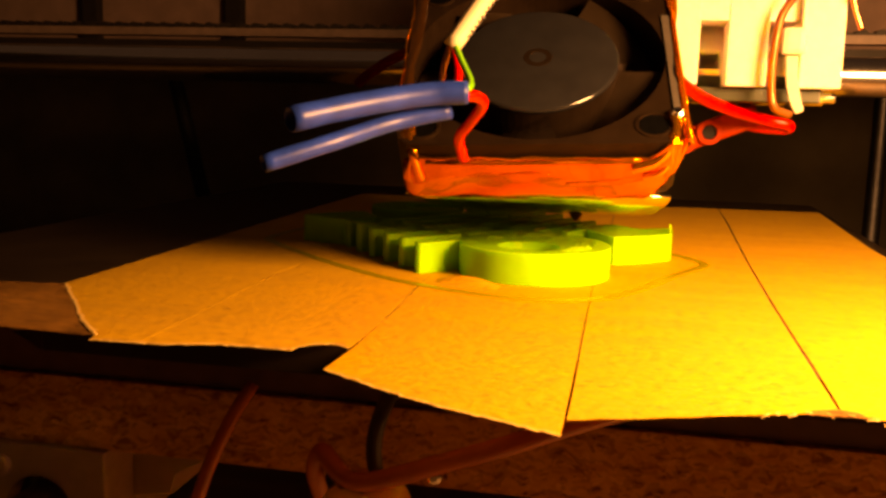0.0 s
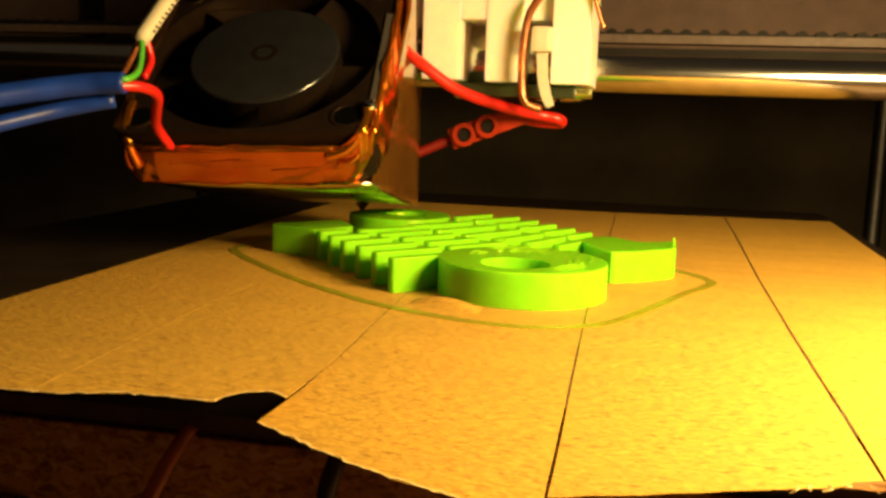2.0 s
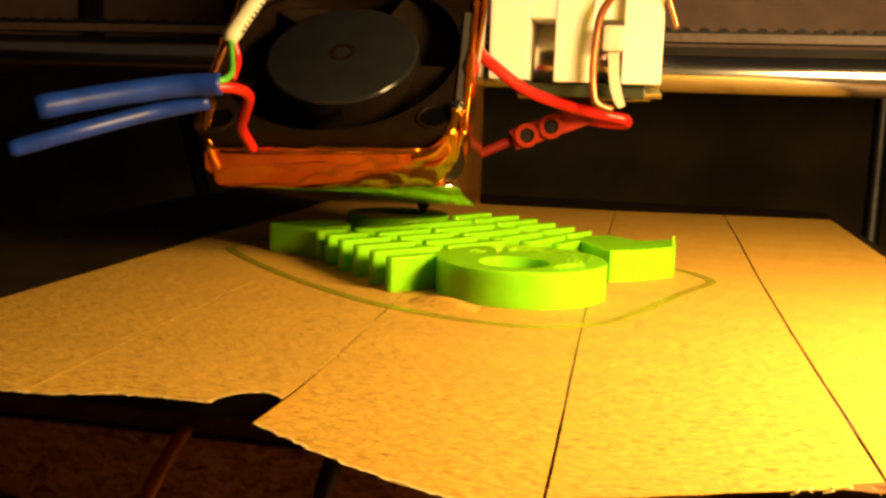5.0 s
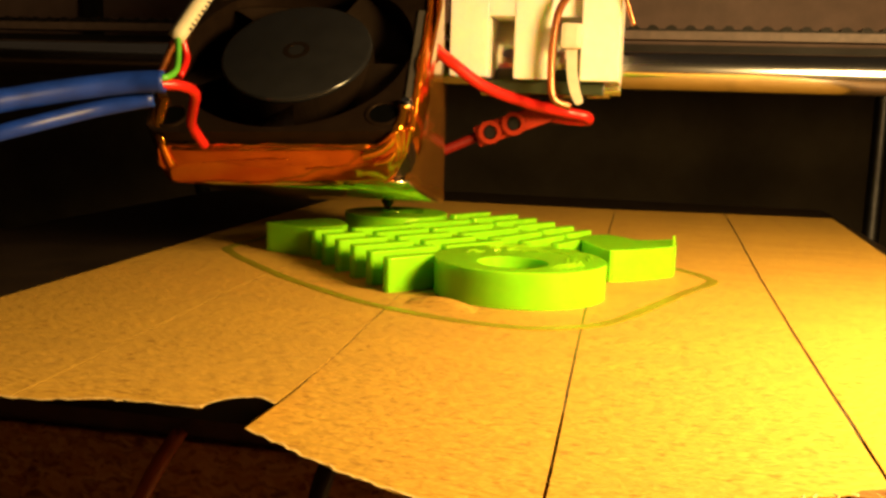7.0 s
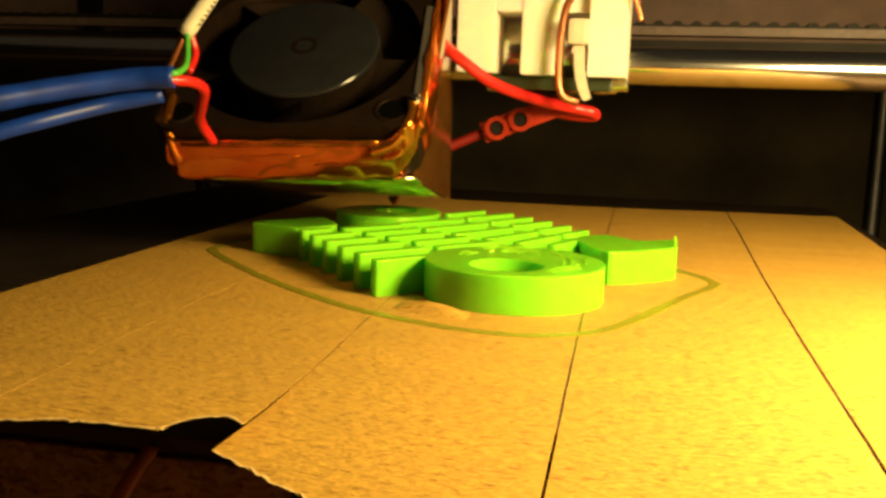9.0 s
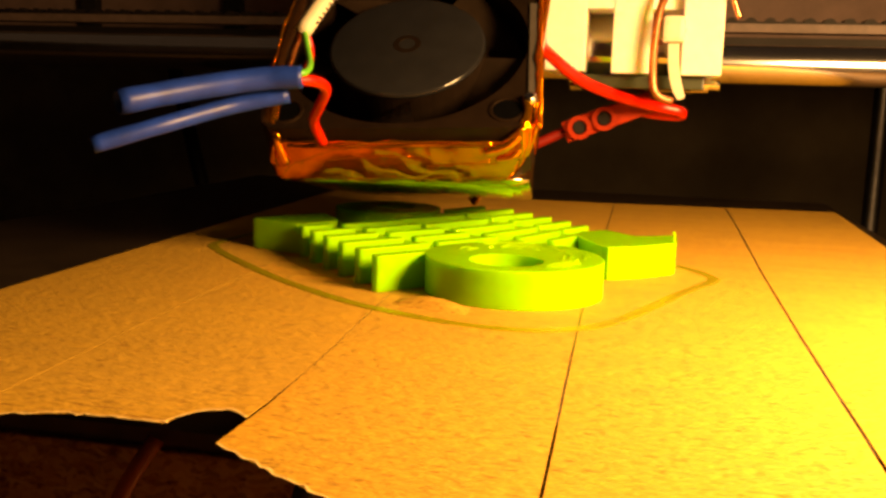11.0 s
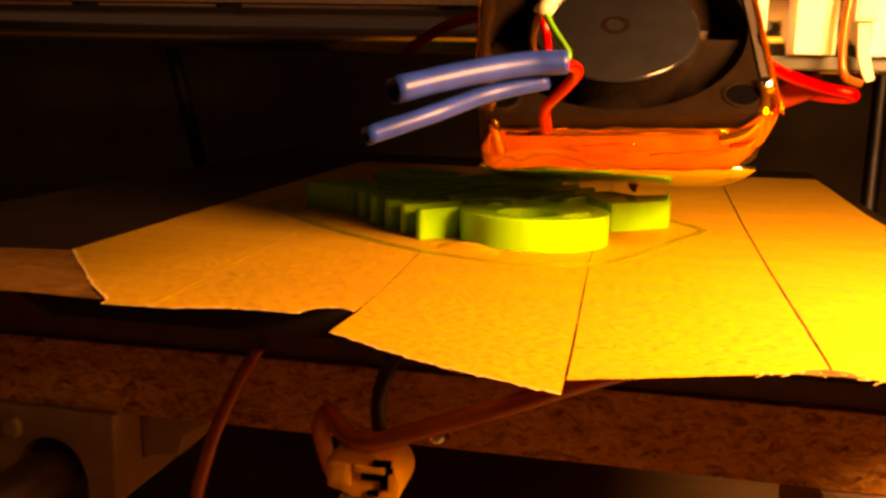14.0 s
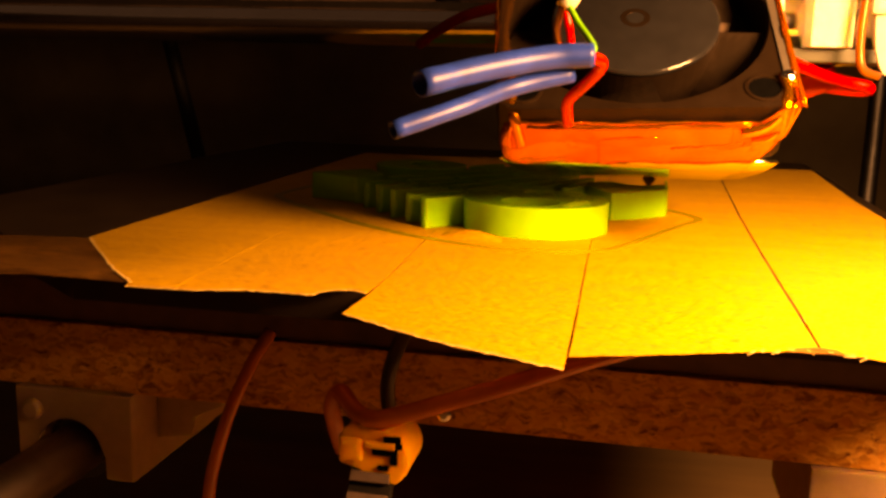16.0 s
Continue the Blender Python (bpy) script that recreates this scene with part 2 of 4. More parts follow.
def part(name, bm, mat, parent=None, label="", smooth=False):
    """Links a bmesh (in mm, place coordinates) as one mesh under a thing or a part."""
    top = parent
    while top is not None and top.parent is not None:
        top = top.parent
    base = BASES.get(top, Vector())
    bmesh.ops.translate(bm, verts=bm.verts, vec=-base)
    bmesh.ops.scale(bm, verts=bm.verts, vec=(MM, MM, MM))
    bmesh.ops.recalc_face_normals(bm, faces=bm.faces)
    me = bpy.data.meshes.new(name)
    bm.to_mesh(me)
    bm.free()
    me.materials.append(mat)
    if smooth:
        for p in me.polygons:
            p.use_smooth = True
    ob = new(name, me)
    ob.parent = parent
    if label:
        tagged(ob, label)
    return ob


def box(bm, x0, x1, y0, y1, z0, z1, bevel=0.0, m=None):
    made = bmesh.ops.create_cube(bm, size=1.0)["verts"]
    for v in made:
        v.co = Vector((x0 + (v.co.x + 0.5) * (x1 - x0), y0 + (v.co.y + 0.5) * (y1 - y0), z0 + (v.co.z + 0.5) * (z1 - z0)))
    if bevel:
        edges = list({e for v in made for e in v.link_edges})
        made = list({v for f in bmesh.ops.bevel(bm, geom=edges, offset=bevel, segments=2, profile=0.7, affect="EDGES")["faces"] for v in f.verts} | {v for v in made if v.is_valid})
    if m is not None:
        bmesh.ops.transform(bm, matrix=m, verts=made)
    return bm


def prism(bm, outline, z0, z1, m=None, bevel=0.0):
    """A closed outline (x, y) raised from z0 to z1."""
    low = [bm.verts.new((x, y, z0)) for x, y in outline]
    high = [bm.verts.new((x, y, z1)) for x, y in outline]
    n = len(outline)
    top = bm.faces.new(high)
    bm.faces.new(low[::-1])
    for i in range(n):
        bm.faces.new((low[i], low[(i + 1) % n], high[(i + 1) % n], high[i]))
    verts = low + high
    if bevel:
        out = bmesh.ops.bevel(bm, geom=list(top.edges), offset=bevel, segments=2, profile=0.7, affect="EDGES")
        verts = list({v for v in verts if v.is_valid} | set(out["verts"]))
    if m is not None:
        bmesh.ops.transform(bm, matrix=m, verts=verts)
    return bm


def lathe(bm, profile, m=None, seg=48):
    """Turns (radius, height) pairs about z; a closed profile makes a ring."""
    rings = []
    verts = []
    for r, h in profile:
        ring = [bm.verts.new((r * math.cos(2 * math.pi * i / seg), r * math.sin(2 * math.pi * i / seg), h)) for i in range(seg)]
        rings.append(ring)
        verts += ring
    for a, b in zip(rings, rings[1:]):
        for i in range(seg):
            bm.faces.new((a[i], a[(i + 1) % seg], b[(i + 1) % seg], b[i]))
    if profile[0] != profile[-1]:
        bm.faces.new(rings[0][::-1])
        bm.faces.new(rings[-1])
    else:
        bmesh.ops.remove_doubles(bm, verts=verts, dist=1e-5)
        verts = [v for v in verts if v.is_valid]
    if m is not None:
        bmesh.ops.transform(bm, matrix=m, verts=verts)
    return bm


def curve_points(pts, steps=8):
    """Catmull-Rom through pts."""
    p = [Vector(v) for v in pts]
    p = [2 * p[0] - p[1]] + p + [2 * p[-1] - p[-2]]
    out = []
    for i in range(1, len(p) - 2):
        for k in range(steps):
            s = k / steps
            a, b, c, d = p[i - 1], p[i], p[i + 1], p[i + 2]
            out.append(0.5 * ((2 * b) + (c - a) * s + (2 * a - 5 * b + 4 * c - d) * s * s + (3 * b - a - 3 * c + d) * s ** 3))
    out.append(p[-2])
    return out


def tube(bm, pts, radius, seg=14, steps=8, hollow=0.0, wobble=0.0):
    """A round tube swept along a smooth line; hollow: the wall's inner radius, seen at its ends."""
    line = curve_points(pts, steps)
    rings = []
    side = None
    for i, c in enumerate(line):
        d = (line[min(i + 1, len(line) - 1)] - line[max(i - 1, 0)]).normalized()
        side = d.orthogonal().normalized() if side is None else (side - d * side.dot(d)).normalized()
        other = d.cross(side)
        r = radius * (1 + wobble * noise.noise(c * 0.4))
        rings.append([bm.verts.new(c + (side * math.cos(2 * math.pi * k / seg) + other * math.sin(2 * math.pi * k / seg)) * r) for k in range(seg)])
    for a, b in zip(rings, rings[1:]):
        for k in range(seg):
            bm.faces.new((a[k], a[(k + 1) % seg], b[(k + 1) % seg], b[k]))
    for ring, c, inward in ((rings[0], line[0], line[1] - line[0]), (rings[-1], line[-1], line[-2] - line[-1])):
        if hollow:
            q = hollow / radius
            lip = [bm.verts.new(c + (v.co - c) * q) for v in ring]
            deep = [bm.verts.new(v.co + inward.normalized() * radius * 3) for v in lip]
            for k in range(seg):
                j = (k + 1) % seg
                bm.faces.new((ring[k], ring[j], lip[j], lip[k]))
                bm.faces.new((lip[k], lip[j], deep[j], deep[k]))
            bm.faces.new(deep)
        else:
            bm.faces.new(ring)
    return bm


def along_x(x, y, z):
    return Matrix.Translation((x, y, z)) @ pose(0, 0, 0, 0, 90, 0)


# ---- room ----
def wall_box(name, label, x0, x1, y0, y1, z0, z1, paint=M_DARK):
    ob = part(name, box(bmesh.new(), x0, x1, y0, y1, z0, z1), paint)
    return tagged(ob, label, "wall", kind="structure")


tagged(part("floor", box(bmesh.new(), -900, 900, -700, 900, -110, -90), M_TABLE), "worn wooden table top below the printer", "table top", kind="structure")
wall_box("wall_north", "dark unlit wall behind the printer", -900, 900, 700, 720, -90, 700)
# Unseen wall, coloured white so that it bounces lamp light back.
wall_box("wall_south", "unseen pale wall added to bounce light", -900, 900, -720, -700, -90, 700, M_BOUNCE_PAINT)
wall_box("wall_east", "dark unlit side wall of the room", 900, 920, -700, 900, -90, 700)
wall_box("wall_west", "dark unlit side wall of the room", -920, -900, -700, 900, -90, 700)


# ---- gantry that stands still ----
ROD_Y, ROD_Z = 205.0, 34.6


def build_gantry():
    rod = thing("gantry_rod", (0, ROD_Y, ROD_Z), "polished round steel rod spanning the printer", "rod")
    part("shaft", lathe(bmesh.new(), [(3.7, -330), (4.0, -329), (4.0, 249), (3.7, 250)], along_x(0, ROD_Y, ROD_Z), 40), M_ROD, rod, smooth=True)
    panel = thing("rear_board", (0, 300, 45), "pale pinkish board behind the gantry", "board")
    part("board", box(bmesh.new(), -330, 260, 300, 306, 46.5, 120, 0.8), M_PANEL, panel)
    for x in (-188, -135, -60):
        part("dark_strip", box(bmesh.new(), x - 3, x + 3, 296, 299.6, 40, 120, 0.4), M_RUBBER_AND_SHADE, panel)
    for x, y, top, lean in ((77, 330, 130, 0.0), (-143, 330, 130, -0.25)):
        post = thing("threaded_post", (x, y, -90), "dull threaded steel post of the printer frame", "post", "frame posts")
        bm = bmesh.new()
        pts = [(3.0 - (0.4 if i % 2 else 0.0), i * 0.9) for i in range(int((top + 90) / 0.9))]
        lathe(bm, pts, Matrix.Translation((x, y, -90)) @ Matrix.Shear("XY", 4, (lean, 0)), 16)
        # Left post is coloured black to stand for the shade it is in.
        part("threaded_bar", bm, M_POST if x > 0 else M_RUBBER_AND_SHADE, post, smooth=True)


build_gantry()


# ---- bed ----
def jagged(pts, step=1.2, amp=0.25, seed=0.0):
    """Roughens a torn edge given as a polyline."""
    out = []
    for (x0, y0), (x1, y1) in zip(pts, pts[1:]):
        n = max(1, int(math.hypot(x1 - x0, y1 - y0) / step))
        for i in range(n):
            s = i / n
            x, y = x0 + (x1 - x0) * s, y0 + (y1 - y0) * s
            if i:
                y += amp * (noise.noise((x * 0.9 + seed, y * 0.9, seed)) + 0.6 * noise.noise((x * 3.1, y * 2.7, seed + 5)))
            out.append((x, y))
    out.append(pts[-1])
    return out


def curl_up(bm, cut=True):
    """Bends the loose front of a strip up off the glass, towards the viewer."""
    if cut:
        bmesh.ops.triangulate(bm, faces=bm.faces[:])
        for k in range(11):
            bmesh.ops.bisect_plane(bm, geom=bm.verts[:] + bm.edges[:] + bm.faces[:], plane_co=(0, 71.5 + 2 * k, 0), plane_no=(0, 1, 0))
    for v in bm.verts:
        w = min(1.0, max(0.0, (93.0 - v.co.y) / 20.0))
        rise = 2.9 * w * w * (3 - 2 * w)
        k = 1 - rise / 25.5
        v.co = Vector((v.co.x * k, -19 + (v.co.y + 19) * k, v.co.z + rise))
    return bm


def build_bed():
    bed = thing("print_bed", (-18, 150, -20), "heated bed covered with tan masking tape strips", "print bed")
    part("glass_plate", prism(bmesh.new(), [(-68.4, 80), (48.6, 80), (52.4, 285), (-118, 285), (-118, 118)], -4.2, -0.065, bevel=0.25), M_GLASS, bed, "dark glass plate")
    part("fibre_plate", box(bmesh.new(), -112, 49, 90.6, 280, -10.5, -4.3, 0.4), M_PLATE, bed, "brown fibre plate")
    part("chipboard", box(bmesh.new(), -112, 54, 90, 282, -20.2, -10.6, 0.3), M_CHIP, bed, "raw chipboard base")
    seams = [
        [(-77.7, 98.5), (-78.3, 125), (-79.2, 158), (-80.0, 196), (-80.6, 252)],
        [(-51.0, 72.3), (-52.2, 95), (-53.3, 117), (-54.0, 253)],
        [(-29.2, 68.3), (-28.9, 77), (-29.2, 90), (-30.2, 110), (-30.9, 123), (-31.5, 253)],
        [(-4.75, 56.5), (-4.8, 66), (-5.0, 80), (-5.35, 100), (-5.6, 121), (-5.3, 254)],
        [(18.9, 68.6), (19.15, 84), (19.2, 93), (19.5, 117), (20.3, 158), (22.4, 225), (23, 258)],
        [(46.8, 65), (47.6, 190), (50.6, 261)],
    ]
    fronts = [
        [(-68.3, 86.8), (-62.6, 79.6), (-57.3, 74.0), (-56.6, 71.9), (-53.8, 72.1), (-51.1, 72.3)],
        [(-50.9, 72.3), (-49.6, 72.4), (-42.6, 74.4), (-37, 74.6), (-34.8, 74.4), (-34.4, 76.2), (-33.2, 77.6), (-31.6, 78.2), (-30.4, 77.9), (-29.2, 77.2)],
        [(-29.1, 68.3), (-22, 63.7), (-15.6, 60.1), (-8.9, 57.5), (-4.85, 55.9)],
        [(-4.65, 60.0), (2.7, 62.8), (10.6, 66.0), (17.1, 68.5), (18.8, 68.6)],
        [(19.0, 68.9), (21.1, 68.3), (24.2, 67.0), (32, 66.0), (46.8, 65.0)],
    ]
    gaps = (0, 0.07, 0.12, 0.16, 0.22, 0)
    uneven = (0, 1.1, 1.1, 0.45, 0.3, 0)
    for i, front in enumerate(fronts):
        left = jagged(seams[i], 3.0, 0.0)
        right = jagged(seams[i + 1], 3.0, 0.0)
        edge = jagged(front, seed=i * 7.0)
        left = [(x + gaps[i] * max(0.15, 0.75 + uneven[i] * noise.noise((0.13 * y, i, 0))), y) for x, y in left if y > edge[0][1] + 0.2]
        right = [(x - gaps[i + 1] * max(0.15, 0.75 + uneven[i + 1] * noise.noise((0.13 * y, i, 4))), y) for x, y in right if y > edge[-1][1] + 0.2]
        sheet = prism(bmesh.new(), edge + right + left[::-1], -0.05, 0.0)
        part("tape_strip", curl_up(sheet) if i < 2 else sheet, M_TAPE, bed)
    flap = bmesh.new()
    rows = []
    for i in range(9):
        s = i / 8
        row = []
        for x, y, z in ((-77.8, 98.5, -0.06), (-68.4, 86.8, -0.06), (-62.7, 79.6, -0.06), (-57.4, 74.0, -0.06)):
            row.append(flap.verts.new((x - 30 * s + 4 * s * s, y - (11 - 0.30 * (99 - y)) * s, z + 0.1 * s + 0.9 * s * (1 - s) + 0.5 * math.sin(6 * s + y * 0.25) * s)))
        rows.append(row)
    for a, b in zip(rows, rows[1:]):
        for k in range(3):
            flap.faces.new((a[k], a[k + 1], b[k + 1], b[k]))
    bmesh.ops.solidify(flap, geom=flap.faces[:], thickness=0.15)
    curl_up(flap, False)
    # The flap is the same tape; its darker brown stands for shade.
    part("tape_flap", flap, M_TAPE_TORN_AND_SHADED, bed, "curled tape flap, coloured brown for shade", smooth=True)
    def fringe(pts, width, seed):
        """A ragged pale ribbon on a torn end of tape."""
        outer = jagged(pts, 0.5, 0.45, seed)
        inner = [(x + 0.1, y + width * (0.7 + 0.6 * noise.noise((x, y, seed)))) for x, y in outer]
        return prism(bmesh.new(), outer + inner[::-1], 0.003, 0.06)

    part("torn_edge", curl_up(fringe([(-77.6, 98.3), (-68.2, 86.6), (-62.5, 79.4), (-57.2, 73.9)], 0.5, 2.0)), M_TORN, bed, "pale torn tape edge")
    part("torn_edge", curl_up(fringe([(-56.6, 71.8), (-53.8, 72.0), (-49.6, 72.3), (-42.6, 74.3), (-34.6, 74.5)], 0.35, 5.0)), M_TORN, bed, "pale torn tape edge")
    part("torn_edge", fringe([(-28.9, 68.1), (-22, 63.6), (-15.6, 60.0), (-8.9, 57.4), (-4.95, 55.8)], 0.3, 9.0), M_TORN, bed, "pale torn tape edge")
    part("torn_patch", prism(bmesh.new(), jagged([(15.6, 67.5), (17.4, 67.6), (19.4, 67.9), (20.9, 68.0)], 0.5, 0.4, 3.0) + [(20.4, 69.3), (18.6, 69.8), (16.6, 68.9)], 0.003, 0.07), M_TAPE_TORN_AND_SHADED, bed, "brown torn tape patch")
    part("torn_edge", curl_up(fringe([(-34.9, 74.5), (-34.4, 76.1), (-33.2, 77.5), (-31.6, 78.1), (-30.4, 77.8), (-29.3, 77.1)], 0.3, 6.0)), M_TORN, bed, "pale torn tape edge")
    rng = random.Random(4)
    for x, y in ((12.5, 66.6), (13.4, 67.0), (14.6, 67.5), (16.4, 68.2), (17.5, 68.4), (19.6, 68.6), (21.4, 67.9), (22.6, 67.6)):
        fibre = tube(bmesh.new(), [(x, y + 0.5, -0.02), (x + rng.uniform(-0.4, 0.4), y - 0.3, 0.05), (x + rng.uniform(-0.9, 0.9), y - rng.uniform(0.2, 0.7), rng.uniform(-0.3, 0.2))], 0.07, 5, 3)
        part("torn_fibre", fibre, M_TORN, bed)
    bubble = bmesh.new()
    grid = [[bubble.verts.new((-29.0 + 10 * u / 8 , 117.6 + 5.2 * w / 6 - 3.2 * (u / 8) , -0.02 + 1.15 * math.sin(math.pi * u / 8) ** 0.8 * math.sin(math.pi * w / 6))) for w in range(7)] for u in range(9)]
    for g0, g1 in zip(grid, grid[1:]):
        for k in range(6):
            bubble.faces.new((g0[k], g0[k + 1], g1[k + 1], g1[k]))
    part("lifted_tape", bubble, M_TAPE, bed, "wrinkle of lifted tape", smooth=True)
    for x in (-76.1, 31.6):
        arch = [(x + 5.55 * math.cos(radians(d)), -29.6 + 5.55 * math.sin(radians(d))) for d in range(0, 181, 15)]
        outline = [(x - 8.2, -33.0), (x - 8.2, -20.3), (x + 9.8, -20.3), (x + 9.8, -33.0), (x + 5.55, -33.0)] + arch + [(x - 5.55, -33.0)]
        holder = part("bearing_holder", prism(bmesh.new(), outline, -116, -89, pose(0, 0, 0, 90, 0, 0), bevel=0.4), M_BEIGE, bed, "beige printed bearing holder")
        part("side_lug", prism(bmesh.new(), [(x + 9.9, -20.3), (x + 20.2, -20.3), (x + 20.2, -23.1), (x + 16.0, -25.0), (x + 15.5, -28.1), (x + 9.9, -29.0)], -114, -96, pose(0, 0, 0, 90, 0, 0), bevel=0.3), M_BEIGE, holder)
        part("bearing_sleeve", lathe(bmesh.new(), [(3.75, 0), (5.2, 0), (5.3, 0.4), (5.3, 20), (3.75, 20), (3.75, 0)], Matrix.Translation((x, 92, -29.6)) @ pose(0, 0, 0, -90, 0, 0), 32), M_GLOSS, holder)
        if x < 0:
            part("lug_screw", lathe(bmesh.new(), [(1.5, 0), (1.5, 0.8), (1.1, 1.0)], Matrix.Translation((x - 5.4, 89, -23.4)) @ pose(0, 0, 0, 90, 0, 0), 16), M_BEIGE, holder)
    part("brown_cable", tube(bmesh.new(), [(16, 90, -2.6), (6, 80, -3.0), (-3, 75, -4.7), (-11, 73.5, -7.7), (-19, 73, -10.7), (-25.5, 73, -13.1), (-29, 74.5, -13.4), (-32.0, 77, -12.0), (-34, 80, -15.5), (-34, 84, -22)], 1.05), M_BROWNCABLE, bed, smooth=True)
    part("brown_cable", tube(bmesh.new(), [(-45.5, 89.2, -9), (-47.5, 86.4, -13.5), (-50, 84, -21), (-52.5, 84, -32), (-53, 88, -46)], 0.85), M_BROWNCABLE, bed, smooth=True)
    part("black_cable", tube(bmesh.new(), [(-24, 88, -2), (-25.5, 80, -6), (-26.8, 79, -12), (-26.5, 84, -22)], 0.9), M_DARKCABLE, bed, smooth=True)
    part("glass_clip_screw", lathe(bmesh.new(), [(0.9, 0), (0.9, 0.7), (0.5, 0.9)], Matrix.Translation((-19.8, 79, -14.0)) @ pose(0, 0, 0, 90, 0, 0), 14), M_STEEL, bed, "small steel screw")
    arc = [(-26.9 + 4.3 * math.cos(radians(d)), -18.2 + 3.7 * math.sin(radians(d))) for d in range(-50, 86, 12)]
    clamp = part("belt_clamp", prism(bmesh.new(), [(-30.9, -18.9), (-31.0, -15.9), (-29.9, -15.1), (-29.3, -13.9), (-28.5, -14.6)] + arc[::-1] + [(-27.2, -20.0)], -80, -73, pose(0, 0, 0, 90, 0, 0), bevel=0.55), M_YELLOW, bed, "yellow printed belt clamp")
    # Black blocks on the clamp's front stand for the shade in its slots.
    for x0, x1, z0, z1 in ((-25.6, -23.6, -15.9, -15.2), (-26.9, -23.9, -17.5, -16.7), (-24.8, -23.9, -18.5, -17.6), (-24.2, -23.4, -16.6, -16.0), (-26.2, -24.9, -19.3, -18.7)):
        part("slot_shade_block", box(bmesh.new(), x0, x1, 72.7, 73.3, z0, z1, 0.1), M_HOLE_SHADE, clamp)
    part("yellow_tooth", box(bmesh.new(), -30.6, -28.0, 72.3, 75, -18.4, -15.7, 0.6), M_YELLOW, clamp)
    part("yellow_tooth", box(bmesh.new(), -27.6, -24.2, 72.4, 74, -16.6, -15.9, 0.2), M_YELLOW, clamp)
    lower_belt = part("toothed_belt", box(bmesh.new(), -29.6, -24.6, 0, 1.2, -40, 0, 0.1, Matrix.Translation((0, 74, -19.8)) @ pose(0, 0, 0, -35, 0, 0)), M_RUBBER_AND_SHADE, bed, "black toothed belt end")
    for i in range(12):
        part("belt_tooth", box(bmesh.new(), -29.4, -24.8, -0.9, 0, -1.6 - 2.5 * i, -0.4 - 2.5 * i, 0.1, Matrix.Translation((0, 74, -19.8)) @ pose(0, 0, 0, -35, 0, 0)), M_BELTCORD, lower_belt)
    return bed


bed = build_bed()


# ---- printed piece ----
TOP = 4.95


def oriented(p, q):
    """From the piece's own axes (p across along its ribs, q along its bars) to the bed."""
    return ((p - q) / math.sqrt(2), (p + q) / math.sqrt(2))


def bar(bm, a, b, width, z1, bevel=0.22):
    """A straight upright wall with rounded ends."""
    a, b = Vector(a), Vector(b)
    d = (b - a).normalized()
    n = Vector((-d.y, d.x))
    h, c = width / 2, width * 0.32
    pts = []
    for end, s1 in ((b, 1), (a, -1)):
        for lateral, forth in ((-h, -c), (-h + c * 0.3, -c * 0.3), (-h + c, 0), (h - c, 0), (h - c * 0.3, -c * 0.3), (h, -c)):
            pts.append(tuple(end + n * lateral * s1 + d * forth * s1))
    return prism(bm, pts, 0.0, z1, bevel=bevel)


def softened(pts, cut=0.18, times=2):
    """Rounds the corners of an outline."""
    for _ in range(times):
        out = []
        for (x0, y0), (x1, y1) in zip(pts, pts[1:] + pts[:1]):
            out += [(x0 + (x1 - x0) * cut, y0 + (y1 - y0) * cut), (x1 - (x1 - x0) * cut, y1 - (y1 - y0) * cut)]
        pts = out
    return pts


def disc(bm, c, r, hole, hc, z1, seg=128):
    """A round slab with an off-centre hole."""
    outer = [(c[0] + r * math.cos(2 * math.pi * i / seg), c[1] + r * math.sin(2 * math.pi * i / seg)) for i in range(seg)]
    inner = [(hc[0] + hole * math.cos(2 * math.pi * i / seg), hc[1] + hole * math.sin(2 * math.pi * i / seg)) for i in range(seg)]
    rows = []
    for ring, z in ((outer, 0.0), (outer, z1 - 0.12), ([(c[0] + (x - c[0]) * 0.99, c[1] + (y - c[1]) * 0.99) for x, y in outer], z1), (inner, z1), (inner, 0.0)):
        rows.append([bm.verts.new((x, y, z)) for x, y in ring])
    for a, b in zip(rows, rows[1:] + rows[:1]):
        for i in range(seg):
            j = (i + 1) % seg
            bm.faces.new((a[i], a[j], b[j], b[i]))
    return bm


